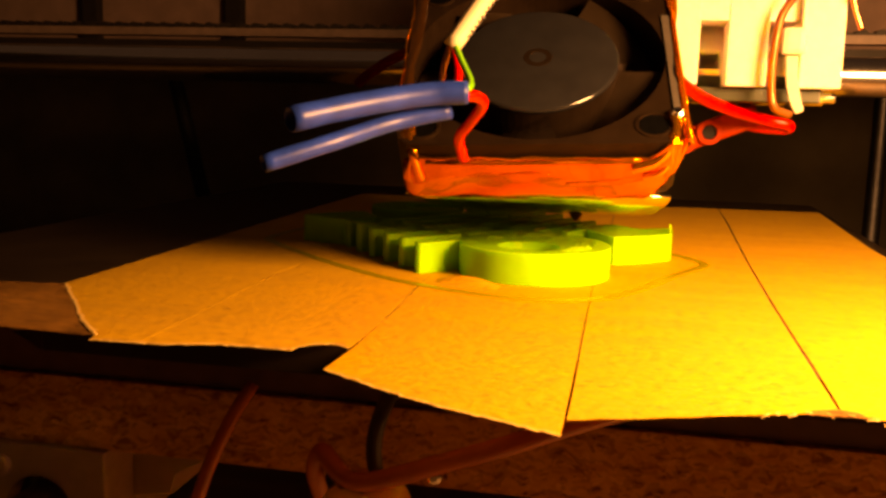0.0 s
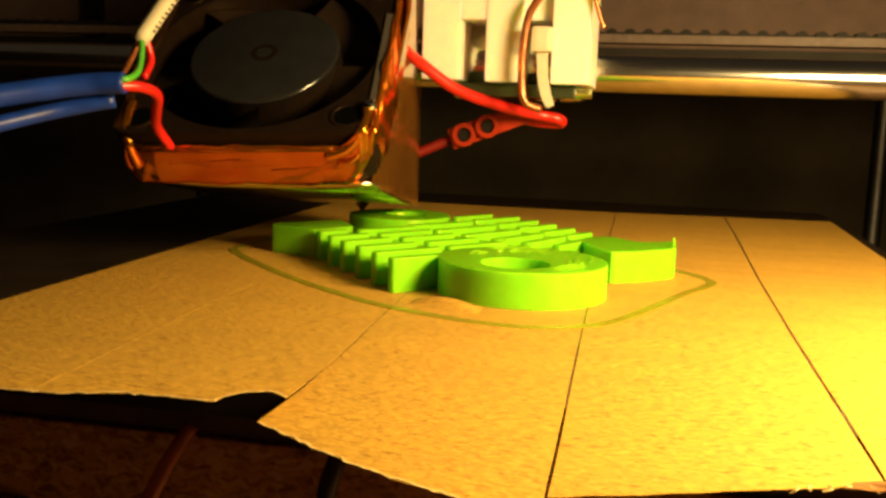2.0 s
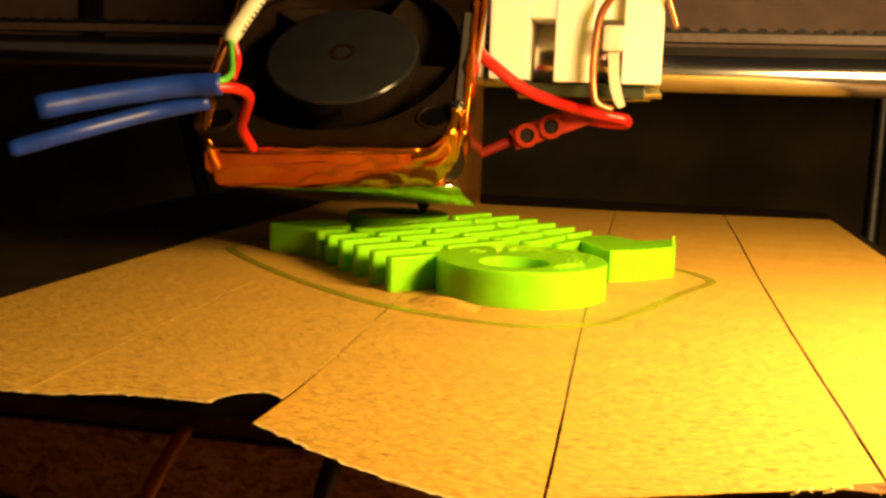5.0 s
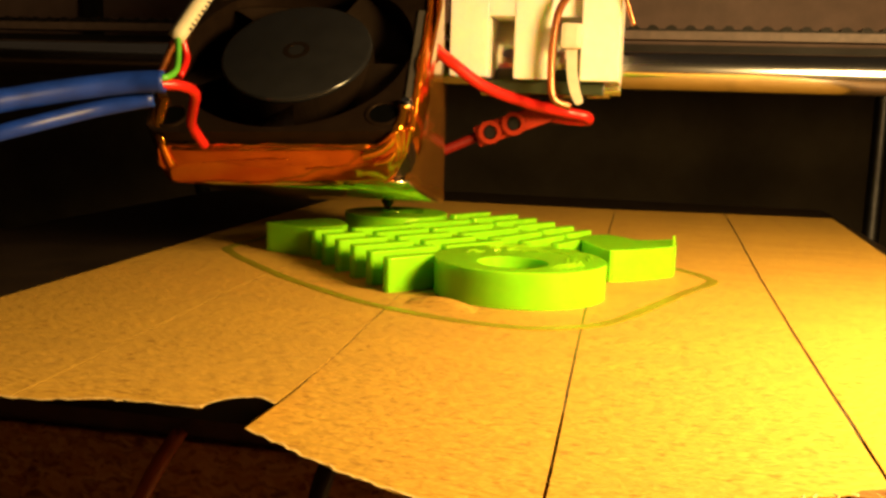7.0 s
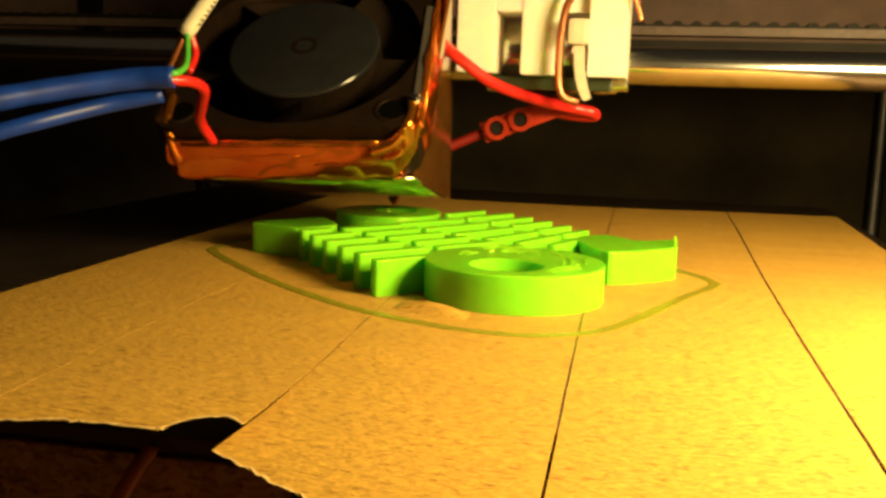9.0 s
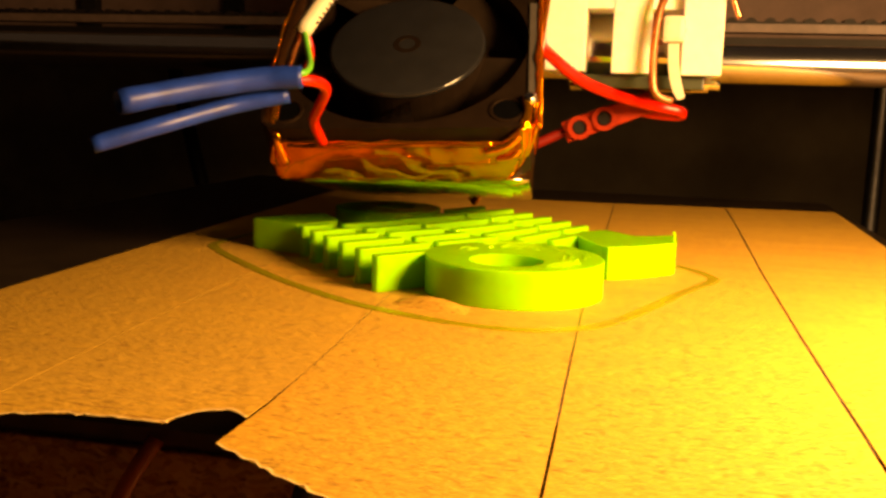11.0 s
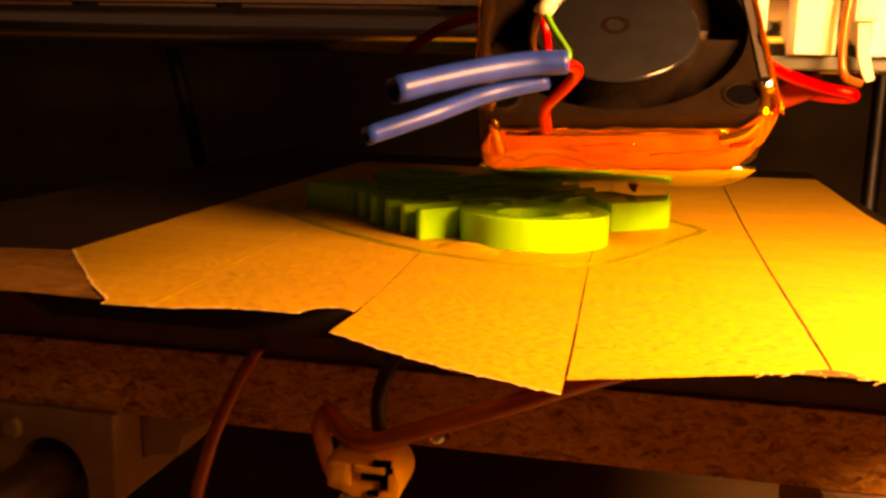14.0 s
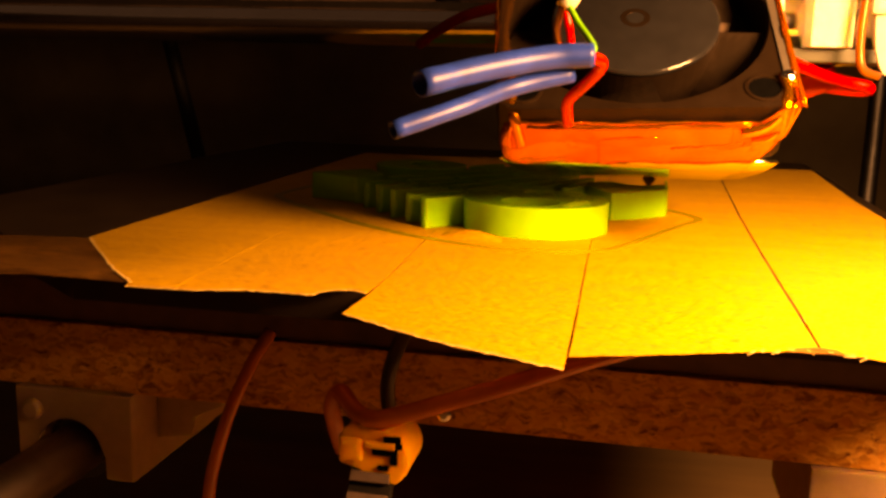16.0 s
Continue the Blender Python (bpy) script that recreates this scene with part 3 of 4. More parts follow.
def build_print():
    piece = thing("printed_lattice", (-25, 150, 0), "lime green printed plastic lattice, half finished on the tape", "printed part")
    part("ring", disc(bmesh.new(), (-15.5, 131.3), 12.1, 4.9, (-16, 127.2), TOP), M_GREEN, piece)
    part("ring", disc(bmesh.new(), (-46, 178.5), 10.0, 4.0, (-45, 180), TOP), M_GREEN, piece)
    for a, b in (((79.2, 110), (72.0, 147)), ((93.5, 106), (85.0, 147)), ((106, 113), (100.5, 152))):
        part("long_bar", bar(bmesh.new(), oriented(*a), oriented(*b), 2.4, TOP - 0.7), M_GREEN, piece)
    ribs = []
    for i, (p0, p1) in enumerate(((64.4, 78.4), (64.9, 77.2), (65.3, 76.2), (65.7, 75.0), (66.3, 74.0), (67.2, 73.0))):
        ribs.append(((p0, 111.5 + 5.8 * i), (p1, 112.5 + 5.75 * i)))
    for p0, q0, p1, q1 in ((79.5, 113, 92, 114.4), (78.4, 118.3, 90.5, 119.6), (78.0, 123.8, 88.8, 125), (76.6, 129.4, 87.6, 130.4), (75.5, 134.7, 86.8, 136.3), (74.4, 140.3, 86.2, 141.5),
                           (92.5, 117.2, 104.4, 121.5), (90, 122.2, 103.2, 126.0), (88.4, 128.6, 102.6, 131.6), (87.2, 135.6, 102, 138.2), (86.4, 142.8, 101.2, 144.4),
                           (102, 151.5, 112.4, 153.6), (102.6, 145.8, 115.2, 148.1), (103.4, 139.5, 115, 142), (104.2, 134.0, 114.5, 135.8), (104.8, 127.7, 113.8, 129.7), (105.6, 122.2, 112.8, 124), (106.4, 117.9, 111.3, 117.9), (96, 113.2, 105, 116.7)):
        ribs.append(((p0, q0), (p1, q1)))
    for a, b in ribs:
        part("rib", bar(bmesh.new(), oriented(*a), oriented(*b), 1.7, TOP), M_GREEN, piece)
    part("end_fin", prism(bmesh.new(), softened([(-3.8, 143.6), (1.0, 146.8), (6.7, 152.6), (6.9, 161.8), (0.6, 157.4), (-4.5, 163.5), (-9.5, 156.5)], 0.12), 0, TOP, bevel=0.2), M_GREEN, piece)
    part("end_fin", prism(bmesh.new(), softened([(-63.0, 152.4), (-52.5, 148.4), (-48.3, 155.5), (-54, 164.3)], 0.08), 0, TOP, bevel=0.2), M_GREEN, piece)
    rng = random.Random(12)
    for k in range(26):
        r, a = rng.uniform(5.6, 11.4), radians(rng.uniform(-75, 150))
        span, lift = rng.uniform(0.04, 0.2), rng.uniform(0.1, 0.4)
        arc = [(-15.5 + (r + rng.uniform(-0.15, 0.15)) * math.cos(a + span * j), 131.3 + (r + rng.uniform(-0.15, 0.15)) * math.sin(a + span * j), TOP - 0.05 + lift * math.sin(math.pi * j / 3)) for j in range(4)]
        part("plastic_crumb", tube(bmesh.new(), arc, rng.uniform(0.1, 0.22), 6, 3), M_GREEN, piece)
    for x, y, d in ((-30, 137, 0.3), (-37, 154, 0.35), (-21, 149, 0.25), (-45, 160, 0.25)):
        part("plastic_crumb", tube(bmesh.new(), [(x, y, TOP - 0.1), (x + 0.3, y + 0.2, TOP + d), (x + 0.7, y + 0.1, TOP + 0.2 * d)], 0.13, 6, 3), M_GREEN, piece)
    part("stray_string", tube(bmesh.new(), [(6.2, 154.2, 4.6), (6.3, 154.2, 5.6), (6.2, 154.5, 6.4)], 0.22, 6, 3), M_GREEN, piece)
    skirt = thing("printed_skirt", (-25, 112, 0), "thin flattened green plastic outline on the tape", "skirt line")
    loop = [(-67.8, 149.1), (-61.9, 142.2), (-49.8, 129.7), (-40.7, 121.9), (-34.4, 117.2), (-29.7, 114.6), (-23.3, 111.8), (-17.9, 110.2), (-11.5, 109.9), (-6.1, 112.3), (-1.9, 116.9), (2.7, 127.1), (7.6, 139.5),
            (12.1, 149.4), (11.6, 154), (8, 160), (-12, 184), (-34, 204), (-48, 205), (-61, 192), (-68, 170), (-69.6, 154)]
    line = curve_points([(x, y, 0) for x, y in loop + loop[:1]], 5)[:-1]
    bm = bmesh.new()
    rows = []
    n = len(line)
    for i, c in enumerate(line):
        d = (line[(i + 1) % n] - line[i - 1]).normalized()
        s = Vector((-d.y, d.x, 0)) * (0.92 + 0.15 * noise.noise(c * 0.2))
        rows.append([bm.verts.new(c + s + Vector((0, 0, 0.004))), bm.verts.new(c + s * 0.8 + Vector((0, 0, 0.1))), bm.verts.new(c - s * 0.8 + Vector((0, 0, 0.1))), bm.verts.new(c - s + Vector((0, 0, 0.004)))])
    for i in range(n):
        a, b = rows[i], rows[(i + 1) % n]
        for k in range(4):
            bm.faces.new((a[k], a[(k + 1) % 4], b[(k + 1) % 4], b[k]))
    part("line", bm, M_SKIRT, skirt)
    return piece, skirt


piece, skirt = build_print()


# ---- print head ----
HUB = (-49.2, 139.8, 33.9)
FAN = Matrix.Translation(HUB) @ pose(0, 0, 0, 0, 2.4, 0) @ pose(0, 0, 0, 40.3, 0, 0) @ pose(0, 0, 0, 0, 0, 7.3) @ Matrix.Scale(0.985, 4)


def rounded(w, h, r, seg=6):
    out = []
    for cx, cy, a0 in ((w - r, h - r, 0), (-w + r, h - r, 90), (-w + r, -h + r, 180), (w - r, -h + r, 270)):
        for i in range(seg + 1):
            a = radians(a0 + 90 * i / seg)
            out.append((cx + r * math.cos(a), cy + r * math.sin(a)))
    return out


def shell(bm, outer, inner, z0, z1, m, rough=0.0):
    """A band between two outlines of equal length, from z0 to z1."""
    n = len(outer)
    rows = []
    for ring, z in ((outer, z0), (outer, z1), (inner, z1), (inner, z0)):
        rows.append([bm.verts.new((x, y, z + rough * noise.noise((x * 0.35, y * 0.35, z)))) for x, y in ring])
    for a, b in zip(rows, rows[1:] + rows[:1]):
        for i in range(n):
            j = (i + 1) % n
            bm.faces.new((a[i], a[j], b[j], b[i]))
    bmesh.ops.transform(bm, matrix=m, verts=[v for r in rows for v in r])
    return bm


def build_head():
    head = thing("extruder", (-45, 181, 5.05), "printer extruder with black fan, amber tape and white carriage", "extruder")
    # fan
    n = 96
    square = []
    for i in range(n):
        a = 2 * math.pi * (i + 0.5) / n
        c, s = math.cos(a), math.sin(a)
        k = min(19.7 / max(abs(c), abs(s)), 26.4)
        square.append((c * k, s * k))
    circle = [(18.7 * math.cos(2 * math.pi * (i + 0.5) / n), 18.7 * math.sin(2 * math.pi * (i + 0.5) / n)) for i in range(n)]
    frame_part = part("fan_frame", shell(bmesh.new(), square, circle, -9.6, 0, FAN), M_BLACK, head, "black plastic fan frame")
    for sx in (-1, 1):
        for sy in (-1, 1):
            ring = bmesh.new()
            lathe(ring, [(2.65, 0.0), (2.6, 0.16), (2.2, 0.2), (2.1, 0.0), (2.65, 0.0)], FAN @ Matrix.Translation((16 * sx, 16 * sy, 0.02)), 20)
            part("screw_hole", ring, M_BLACK, frame_part)
            # Black disc on the frame's face, standing for the shade in the hole.
            dark = bmesh.new()
            lathe(dark, [(0.02, 0.05), (2.05, 0.05), (2.1, 0.0)], FAN @ Matrix.Translation((16 * sx, 16 * sy, 0.02)), 20)
            part("hole_shade_disc", dark, M_HOLE_SHADE, frame_part)
    hub = part("fan_hub", lathe(bmesh.new(), [(11.9, -9.0), (12.1, -1.0), (11.9, -0.45), (11.4, -0.3), (10.6, -0.3), (10.5, -0.36), (2.3, -0.36), (2.1, -0.26), (1.3, -0.26), (1.1, -0.5), (0.5, -0.5), (0.4, -0.32), (0.05, -0.3)], FAN, 72), M_HUB, head, "matt black fan hub", smooth=False)
    part("hub_rim", lathe(bmesh.new(), [(12.14, -1.1), (12.1, -0.75), (11.94, -0.42), (11.6, -0.29)], FAN, 72), M_GLOSS, hub, "shiny hub edge", smooth=True)
    for i in range(5):
        blade = bmesh.new()
        a0 = radians(-52 + 72 * i)
        rows = []
        for j in range(6):
            s = j / 5
            r = 12.0 + 6.3 * s
            row = []
            for k in range(8):
                w = k / 7
                a = a0 + w * (0.72 + 0.16 * s) - 0.12 * s
                row.append(blade.verts.new((r * math.cos(a), r * math.sin(a), -7.6 + 6.2 * w ** 0.8)))
            rows.append(row)
        for a, b in zip(rows, rows[1:]):
            for k in range(7):
                blade.faces.new((a[k], a[k + 1], b[k + 1], b[k]))
        bmesh.ops.solidify(blade, geom=blade.faces[:], thickness=0.6)
        bmesh.ops.transform(blade, matrix=FAN, verts=blade.verts)
        part("fan_blade", blade, M_BLADE, head)
    part("fan_back", prism(bmesh.new(), rounded(18.5, 18.5, 3), -9.9, -9.7, FAN), M_BLACK, head)
    # amber tape round the fan's sides
    ring = []
    for (x0, y0), (x1, y1) in zip(rounded(20.1, 20.2, 2.6, 8), rounded(20.1, 20.2, 2.6, 8)[1:] + rounded(20.1, 20.2, 2.6, 8)[:1]):
        n_in = max(1, int(math.hypot(x1 - x0, y1 - y0) / 1.2))
        ring += [(x0 + (x1 - x0) * k / n_in, y0 + (y1 - y0) * k / n_in) for k in range(n_in)]
    def ease(v):
        v = min(1.0, max(0.0, v))
        return v * v * (3 - 2 * v)

    def wrapped(x, y, q, lift=0.0):
        """A place on the tape: x, y along the fan's outline, q from its back edge to its face."""
        w = 0.5 * noise.noise((x * 0.16, y * 0.16, q * 1.1)) + 0.3 * noise.noise((x * 0.5, y * 0.5, q * 3)) + lift
        f = 1 + (w + 0.5 * math.sin(math.pi * (0.1 + 0.9 * q))) / 21
        low = ease((-y - 13) / 5)
        right = 3.4 * (1 - q) ** 1.3 * ease((x - 8) / 10) * low
        left = (1.2 + 0.8 * q) * ease((-x - 12) / 8) * ease((-y - 8) / 8)
        front = 1 - 0.25 * low * ease((18.5 - x) / 3.5)
        return Vector((x * f - right + left, y * f, -10.0 + 10.5 * q * front + (0.5 * noise.noise((x * 0.22, y * 0.22, 7)) if q in (0, 1) else 0)))

    wrap = bmesh.new()
    rows = []
    for k in range(9):
        rows.append([wrap.verts.new(wrapped(x, y, k / 8)) for x, y in ring])
    for r0, r1 in zip(rows, rows[1:]):
        for k in range(len(ring)):
            j = (k + 1) % len(ring)
            wrap.faces.new((r0[k], r0[j], r1[j], r1[k]))
    bmesh.ops.recalc_face_normals(wrap, faces=wrap.faces)
    bmesh.ops.solidify(wrap, geom=wrap.faces[:], thickness=0.15)
    bmesh.ops.transform(wrap, matrix=FAN, verts=wrap.verts)
    part("amber_tape", wrap, M_KAPTON, head, "glossy amber polyimide tape", smooth=True)
    # a second, reddish turn of tape along the lower side, with creases that catch the light
    second = bmesh.new()
    along = [(x, y) for x, y in ring if y < -17.7]
    along.sort(key=lambda p: math.atan2(p[0], -p[1]))
    rows = []
    for k in range(7):
        rows.append([second.verts.new(FAN @ wrapped(x, y, 0.52 + 0.22 * noise.noise((x * 0.13, 3.1, 0)) * (1 - k / 6) + 0.47 * k / 6, 0.10)) for x, y in along])
    for r0, r1 in zip(rows, rows[1:]):
        for a, b, c, d in zip(r0, r0[1:], r1[1:], r1):
            second.faces.new((a, b, c, d))
    part("tape_layer", second, M_KAPTON_RED, head, "reddish doubled amber tape", smooth=True)
    for x0, x1, q0, q1, r in ((-11, 2, 0.62, 0.72, 0.08), (4, 14, 0.45, 0.60, 0.08), (-16, 14, 0.95, 0.95, 0.16)):
        line = []
        for i in range(7):
            x = x0 + (x1 - x0) * i / 6
            line.append(FAN @ wrapped(x, -20.2, q0 + (q1 - q0) * i / 6 + 0.07 * noise.noise((i * 0.8, x0, 0)), 0.12))
        part("tape_crease", tube(bmesh.new(), line, r, 8, 4), M_KAPTON, head, smooth=True)
    for sx, r in ((-1, 0.28), (1, 0.30)):
        for a in (-62, -48, -35):
            x, y = sx * (17.5 + 2.6 * math.cos(radians(a))), -17.6 + 2.6 * math.sin(radians(a))
            part("tape_crease", tube(bmesh.new(), [FAN @ wrapped(x + 0.3 * i * (a + 48) / 30, y, 0.45 + 0.13 * i, 0.05) for i in range(5)], r, 10, 4), M_KAPTON, head, smooth=True)
    for pts, r in (([(-17.8, -12.6, 0.2), (-17.7, -15.5, 0.1), (-17.4, -18.2, -0.6), (-16.8, -20.2, -3.0), (-16.2, -20.8, -5.6)], 0.75), ([(18.6, -13.8, 0.3), (18.9, -16.5, 0.1), (18.2, -19.2, -0.8), (16.2, -20.6, -2.6), (13.0, -20.9, -3.6)], 0.7), ([(19.6, -15.0, -0.6), (19.0, -18.6, -2.0), (17.0, -20.9, -4.2), (14.6, -21.0, -5.0)], 0.5)):
        part("tape_crease", tube(bmesh.new(), [FAN @ Vector(p) for p in pts], r, 12, 6, wobble=0.3), M_KAPTON, head, smooth=True)
    # loose folds of tape over the fan's face and corners
    def fold(pts, width, wave, seed, lift=0.35):
        bm = bmesh.new()
        line = curve_points([(x, y, 0) for x, y in pts], 10)
        rows = []
        for i, c in enumerate(line):
            d = (line[min(i + 1, len(line) - 1)] - line[max(i - 1, 0)]).normalized()
            side = Vector((-d.y, d.x, 0))
            w = width + wave * noise.noise((i * 0.21, seed, 0.3))
            row = []
            for k in range(6):
                q = k / 5
                row.append(bm.verts.new(c + side * w * q + Vector((0, 0, lift + 0.9 * math.sin(q * math.pi) * (0.35 + 0.5 * noise.noise((i * 0.17, q * 2, seed)))))))
            rows.append(row)
        for a, b in zip(rows, rows[1:]):
            for k in range(5):
                bm.faces.new((a[k], a[k + 1], b[k + 1], b[k]))
        bmesh.ops.solidify(bm, geom=bm.faces[:], thickness=0.12)
        bmesh.ops.transform(bm, matrix=FAN, verts=bm.verts)
        return bm

    part("tape_fold", fold([(-15.5, -20.6), (-8, -20.9), (4, -20.8), (14, -20.8), (17.5, -20.6)], 0.5, 0.5, 1.0, -2.7), M_KAPTON, head, "wrinkled amber tape edge", smooth=True)
    part("tape_fold", fold([(20.9, -20.0), (20.9, -8), (20.9, 6), (20.8, 20)], 1.0, 0.5, 6.0, 0.05), M_KAPTON_RED, head, "wrinkled amber tape edge", smooth=True)
    part("tape_fold", fold([(-19.2, -19.0), (-19.4, -10), (-19.4, 2), (-19.4, 20)], -1.6, 0.8, 11.0), M_KAPTON_THIN, head, "clear amber tape edge", smooth=True)
    part("grey_strip", prism(bmesh.new(), [(18.9, -13.2), (19.8, -13.0), (19.9, 9.0), (18.8, 9.3)], 0.1, 0.3, FAN), M_GREY, head, "grey metallic tape strip")
    # shroud under and behind the fan
    under = bmesh.new()
    rows = []
    for xl, xr, y, z_ in ((-67.0, -29.0, 132.6, 13.3), (-67.0, -29.6, 142.0, 11.6), (-66.6, -31.0, 158.0, 8.9), (-66.0, -34.2, 182.0, 5.9)):
        rows.append([under.verts.new((xl + (xr - xl) * k / 10, y, z_ + (0.1 * k if y < 140 else 0.05 * k) + 0.03 * noise.noise((k * 0.5, y * 0.1, 2)))) for k in range(11)])
    for r0, r1 in zip(rows, rows[1:]):
        for k in range(10):
            under.faces.new((r0[k], r0[k + 1], r1[k + 1], r1[k]))
    bmesh.ops.recalc_face_normals(under, faces=under.faces)
    bmesh.ops.solidify(under, geom=under.faces[:], thickness=-0.5)
    part("shroud_underside", under, M_FOIL, head, "shiny metal shroud underside", smooth=True)
    side = bmesh.new()
    inner = [(-31.4, 140.0, 13.2), (-32.2, 152, 10.6), (-34.2, 182, 6.4), (-34.2, 182, 60), (-31.0, 160, 60), (-29.6, 154, 42)]
    vi = [side.verts.new(p) for p in inner]
    vo = [side.verts.new((x + 0.5, y, z_)) for x, y, z_ in inner]
    side.faces.new(vi)
    side.faces.new(vo[::-1])
    for k in range(len(inner)):
        j = (k + 1) % len(inner)
        side.faces.new((vi[k], vi[j], vo[j], vo[k]))
    bmesh.ops.triangulate(side, faces=[f for f in side.faces if len(f.verts) > 4])
    part("side_tape", side, M_KAPTON_DARK, head, "dark amber tape over the shroud side")
    part("heater_block", box(bmesh.new(), -56, -36, 152, 181, 13.5, 30, 0.6), M_KAPTON_DARK, head)
    part("nozzle", lathe(bmesh.new(), [(0.4, 5.05), (2.6, 8.0), (2.6, 13)], Matrix.Translation((-45, 181, 0)), 24), M_COPPER, head, "brass nozzle tip")
    # carriage
    carriage = part("carriage", box(bmesh.new(), -31.4, -0.6, 175.2, 204, 42.6, 70, 0.3), M_WHITE, head, "white printed carriage block")
    for x0, x1, zz in ((-31.6, -24.4, 31.4), (-19.6, -12.8, 31.2), (-7.4, -0.4, 31.1)):
        part("carriage_rib", box(bmesh.new(), x0, x1, 173, 199.8, zz, 69.8, 0.35), M_WHITE, carriage)
    part("slot_cap", box(bmesh.new(), -24.5, -19.5, 173.2, 200, 42.5, 69.7, 0.15), M_WHITE, carriage)
    for x in (-22, -10):
        part("linear_bearing", lathe(bmesh.new(), [(5, -6), (7.2, -6), (7.5, -5.7), (7.5, -3.4), (7.1, -3.3), (7.1, -2.7), (7.5, -2.6), (7.5, 2.6), (7.1, 2.7), (7.1, 3.3), (7.5, 3.4), (7.5, 5.7), (7.2, 6), (5, 6)], along_x(x, ROD_Y - 16, ROD_Z + 1), 40), M_STEEL, head, "steel linear bearing", smooth=False)
    part("lower_plate", box(bmesh.new(), -26, -3.0, 176, 205, 28.6, 31.0, 0.3), M_PCB, head, "green plate under the carriage")
    part("bolt", lathe(bmesh.new(), [(1.4, 0), (1.4, 3), (0.9, 3), (0.9, 5)], along_x(-5, 180, 29.6), 16), M_STEEL, head)
    part("nylon_tie", prism(bmesh.new(), softened([(-10.0, 38), (-8.0, 38), (-7.8, 33), (-7.1, 29.5), (-6.3, 27.2), (-7.6, 26.6), (-8.6, 28.4), (-9.5, 31.5)], 0.15, 2), -172.6, -171.4, pose(0, 0, 0, 90, 0, 0), bevel=0.2), M_ZIP, head, "pale nylon cable tie")
    part("nylon_tie", box(bmesh.new(), -10.9, -7.1, 169.8, 172.9, 36.6, 41.2, 0.9), M_ZIP, head, "pale nylon tie head")
    part("brown_wire", tube(bmesh.new(), [(-9, 170, 47), (-11.4, 170, 43), (-12.2, 170, 37), (-12.2, 170, 31), (-11.4, 170, 27.6), (-8.6, 171, 26.4)], 0.72), M_BROWNWIRE, head, smooth=True)
    part("copper_wire", tube(bmesh.new(), [(-0.5, 172, 48), (0.6, 172, 44.5), (1.9, 172, 41)], 0.45), M_COPPER, head, smooth=True)
    # wiring
    part("red_wire", tube(bmesh.new(), [(-32, 160, 36), (-30.4, 166, 34.1), (-24.5, 171.4, 29.6), (-16.9, 179, 26.8), (-10.9, 185, 25.5), (-6.7, 186.6, 24.7), (-6.5, 188.4, 23.9), (-10.7, 189.2, 24.0), (-15.2, 190, 24.7)], 1.08), M_RED, head, smooth=True)
    block = bmesh.new()
    turn = Matrix.Translation((-20.2, 188.7, 23.1)) @ pose(0, 0, 0, 0, -22, 4) @ Matrix.Scale(1.12, 4)
    box(block, -8, 8, -1.5, 3, -1.9, 1.9, 0.5, turn)
    terminal = part("terminal_block", block, M_REDBLOCK, head, "red screw terminal block")
    for x in (-5.2, -0.7):
        ring = lathe(bmesh.new(), [(2.1, 0), (2.1, 1.2), (1.3, 1.2), (1.3, 0.2), (2.1, 0)], turn @ Matrix.Translation((x, -1.4, 0)) @ pose(0, 0, 0, 90, 0, 0), 24)
        part("screw_collar", ring, M_REDBLOCK, terminal)
        # Screw coloured black to stand for the shade inside its collar.
        part("terminal_screw", lathe(bmesh.new(), [(1.25, 0), (1.25, 0.5), (1.1, 0.6)], turn @ Matrix.Translation((x, -1.4, 0)) @ pose(0, 0, 0, 90, 0, 0), 20), M_RUBBER_AND_SHADE, terminal)
    part("rear_red_cable", tube(bmesh.new(), [(-70, 184, 38.6), (-76, 187, 38.0), (-83.5, 189, 36.2), (-90.0, 192, 33.0), (-94.0, 196, 30.8)], 1.1), M_DARKRED, head, "dull red cable behind the fan", smooth=True)
    part("red_lead", tube(bmesh.new(), [(-27.8, 189, 20.2), (-32, 187, 18.2), (-37, 184, 15.8)], 1.0), M_DARKRED, head, smooth=True)
    part("blue_tube", tube(bmesh.new(), [(-53.3, 106, 27.6), (-58, 104.5, 27.2), (-64, 100.0, 25.9), (-69.9, 93.4, 24.1)], 1.38, 20, hollow=1.12, wobble=0.05), M_BLUE, head, "blue heatshrink tube", smooth=True)
    part("blue_tube", tube(bmesh.new(), [(-55.6, 107.4, 25.5), (-61.6, 104, 23.9), (-66.5, 97, 21.7), (-72.3, 92.0, 19.4)], 1.0, 20, hollow=0.8, wobble=0.05), M_BLUE, head, "blue heatshrink tube", smooth=True)
    part("cream_cable", tube(bmesh.new(), [(-48, 122, 48), (-52.5, 119, 41.5), (-57.6, 117, 33.4)], 1.15), M_CREAM, head, "cream sheathed cable with print", smooth=True)
    rng = random.Random(9)
    for k in range(16):
        c0 = Vector((-50.6, 119.9, 44.2)).lerp(Vector((-56.4, 117.5, 35.2)), k / 15)
        w, h = rng.uniform(0.12, 0.3), rng.uniform(0.1, 0.24)
        part("cable_mark", box(bmesh.new(), -w, w, -0.1, 0.1, -h, h, 0.0, Matrix.Translation(c0 + Vector((0.98 + rng.uniform(-0.1, 0.1), -0.5, -0.4))) @ pose(0, 0, 0, 0, 32, 40)), M_INK, head)
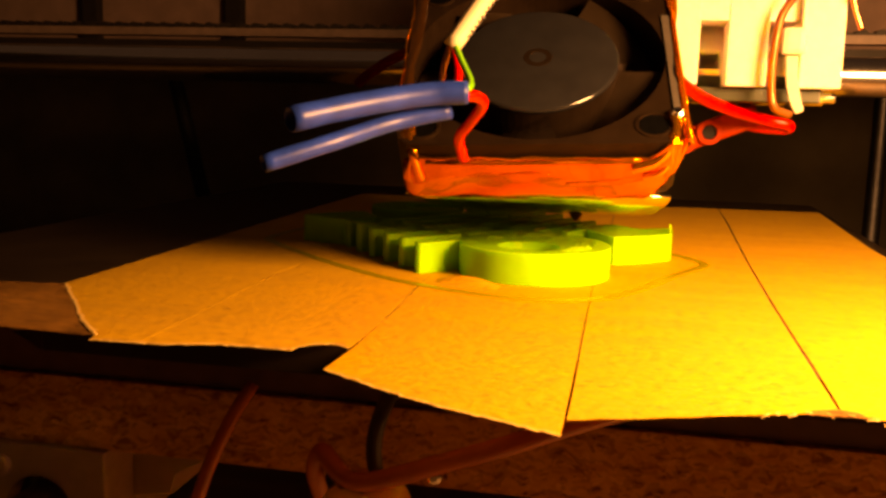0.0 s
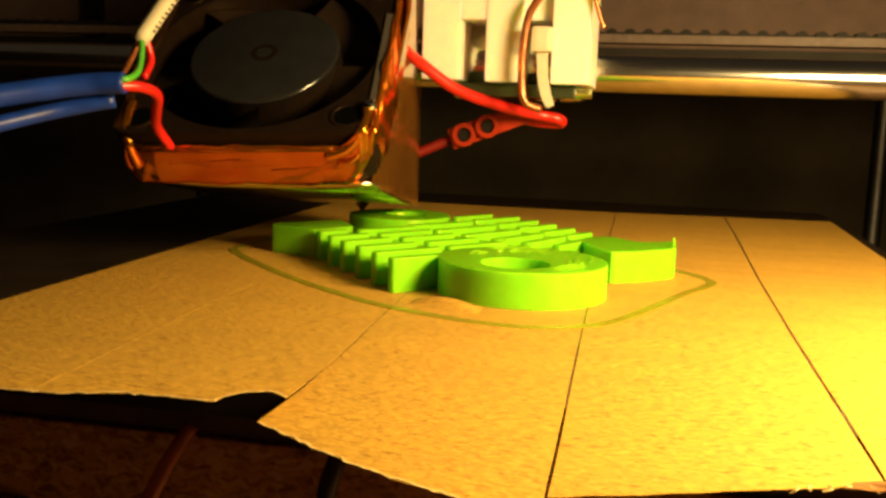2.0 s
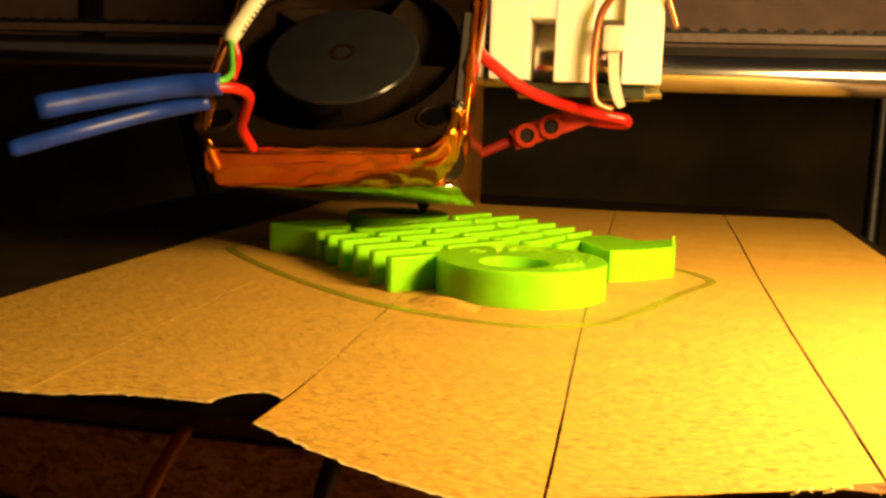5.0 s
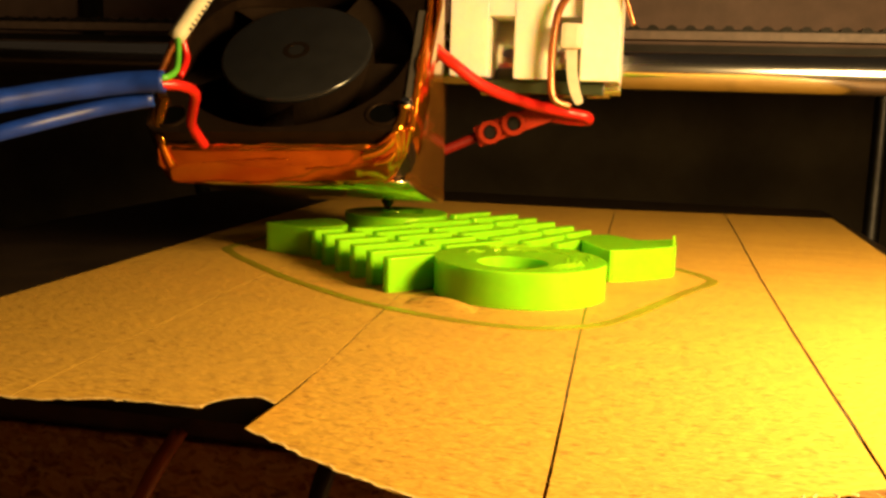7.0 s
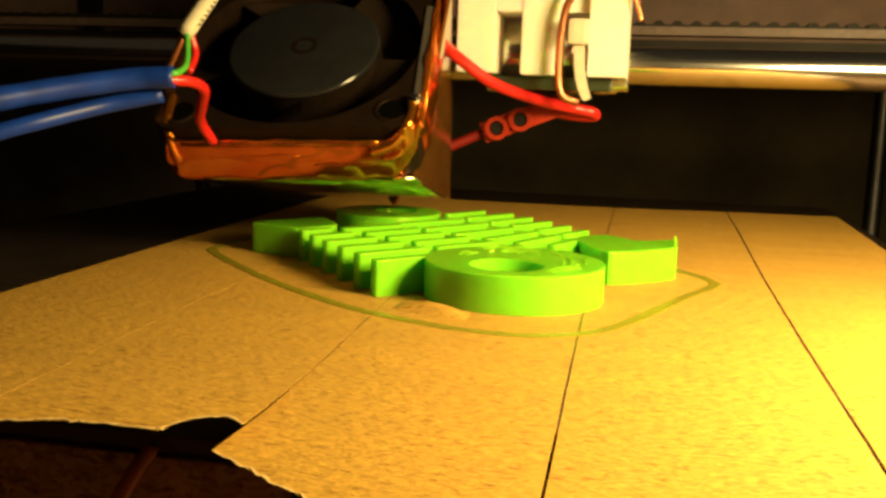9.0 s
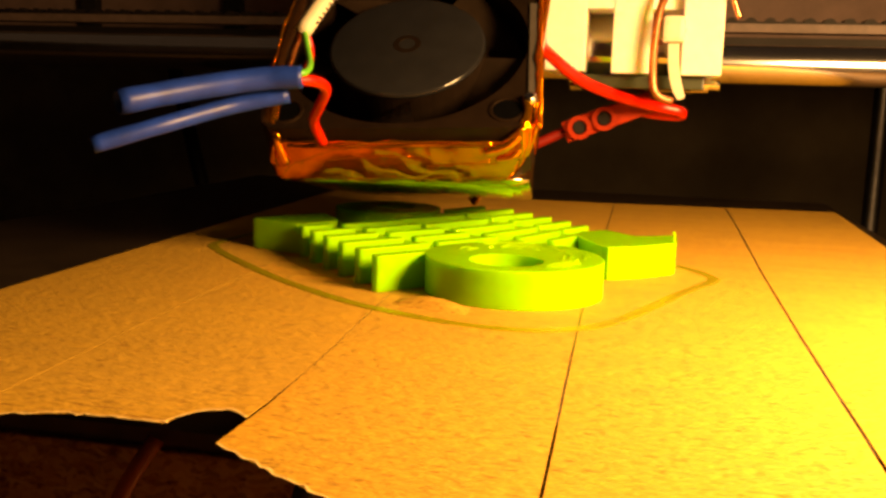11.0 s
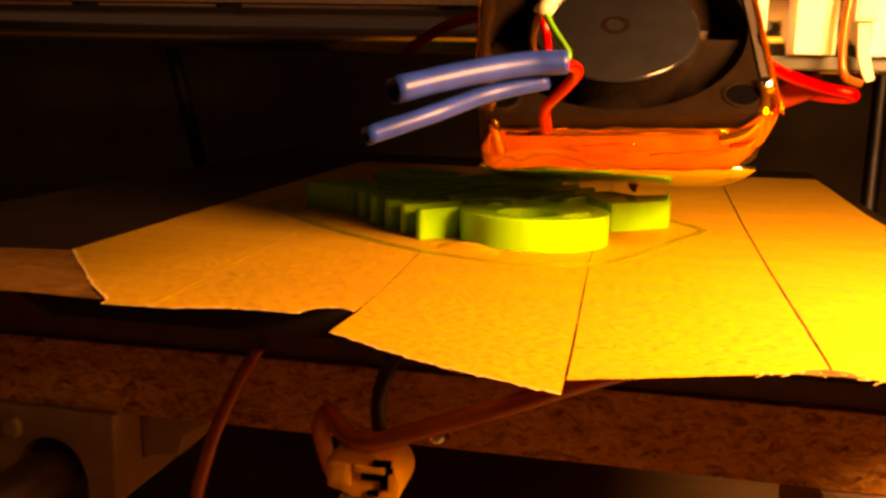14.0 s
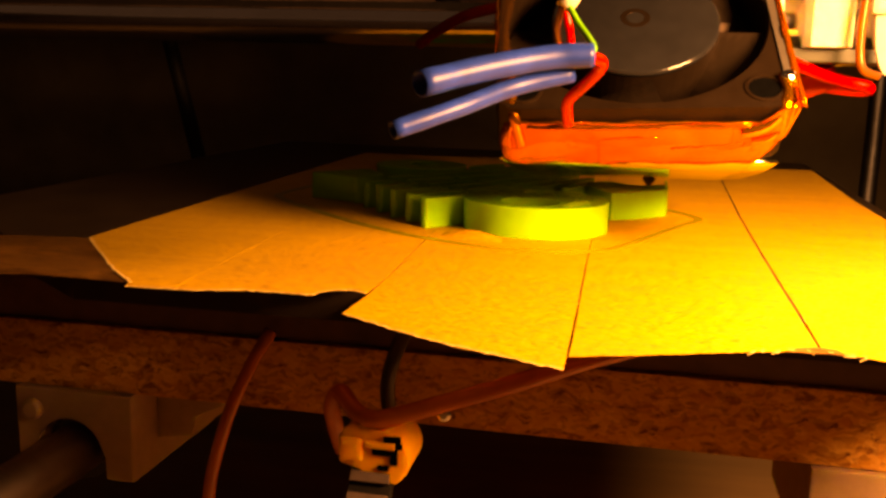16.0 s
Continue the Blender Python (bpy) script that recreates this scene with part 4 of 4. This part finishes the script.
    part("brown_wire", tube(bmesh.new(), [(-57.9, 117.4, 33.6), (-58.3, 116, 31), (-57.8, 113, 29), (-57.2, 110, 28)], 0.42), M_BROWNWIRE, head, smooth=True)
    part("green_wire", tube(bmesh.new(), [(-57.2, 117, 33.8), (-55.6, 114, 31.4), (-53.8, 110, 29.2), (-53.3, 107, 28.2), (-54, 106, 28.0)], 0.42), M_GREENWIRE, head, smooth=True)
    part("red_wire", tube(bmesh.new(), [(-54.6, 106, 27.2), (-52.8, 109, 27.2), (-52.6, 112.5, 26.3), (-54.6, 116, 24.2), (-56.8, 120, 22), (-56.9, 124, 19)], 0.7), M_RED, head, smooth=True)
    part("red_wire", tube(bmesh.new(), [(-57.6, 119, 33.6), (-57, 119, 31), (-56.4, 116, 28.6)], 0.5), M_RED, head, smooth=True)
    # Steel dome added to stand for a bright glint on the tape fold.
    part("tape_glint_dome", lathe(bmesh.new(), [(1.1, 0), (1.1, 0.4), (0.95, 0.8), (0.6, 1.1), (0.2, 1.2)], FAN @ Matrix.Translation((19.2, -14.4, 0.2)), 16), M_STEEL, head)
    return head


head = build_head()


def build_belt():
    belt = thing("drive_belt", (-60, 232, 43), "black toothed drive belt with pale edge", "belt")
    part("band", box(bmesh.new(), -420, 260, 229, 235, 43.0, 45.0, 0.1), M_BELTCORD, belt)
    me = None
    for i in range(130):
        x = -330 + i * 4.3
        if me is None:
            tooth = part("tooth", prism(bmesh.new(), [(x - 1.5, 45.02), (x + 1.5, 45.02), (x + 1.25, 45.7), (x + 0.75, 46.2), (x, 46.4), (x - 0.75, 46.2), (x - 1.25, 45.7)], -235, -229.2, pose(0, 0, 0, 90, 0, 0)), M_RUBBER_AND_SHADE, belt)
            me = tooth.data
        else:
            ob = new("tooth", me)
            ob.parent = belt
            ob.location = (i * 4.3 * MM, 0, 0)
    part("tooth_web", box(bmesh.new(), -420, 260, 229.4, 235, 45.0, 45.5, 0.1), M_RUBBER_AND_SHADE, belt)
    part("lower_band", box(bmesh.new(), -420, 260, 231, 236, 39.6, 42.0, 0.1), M_RUBBER_AND_SHADE, belt)
    return belt


belt = build_belt()


def build_bed_rods():
    for x in (-76.1, 31.6):
        rod = thing("bed_rod", (x, 100, -29.6), "smooth steel rod under the bed", "rod", "bed guide rods")
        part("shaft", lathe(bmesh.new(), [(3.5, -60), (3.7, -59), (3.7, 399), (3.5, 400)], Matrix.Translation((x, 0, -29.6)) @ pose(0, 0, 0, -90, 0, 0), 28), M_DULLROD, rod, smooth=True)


build_bed_rods()


def motions():
    for ob in (bed, piece, skirt):
        x, y, z_ = BASES[ob]
        walk(ob, [(t, pose(x * MM, (y + dy) * MM, z_ * MM)) for t, dy in BED_ROWS])
    for ob in (head, belt):
        x, y, z_ = BASES[ob]
        walk(ob, [(t, pose((x + dx) * MM, y * MM, z_ * MM)) for t, dx in HEAD_ROWS])


motions()
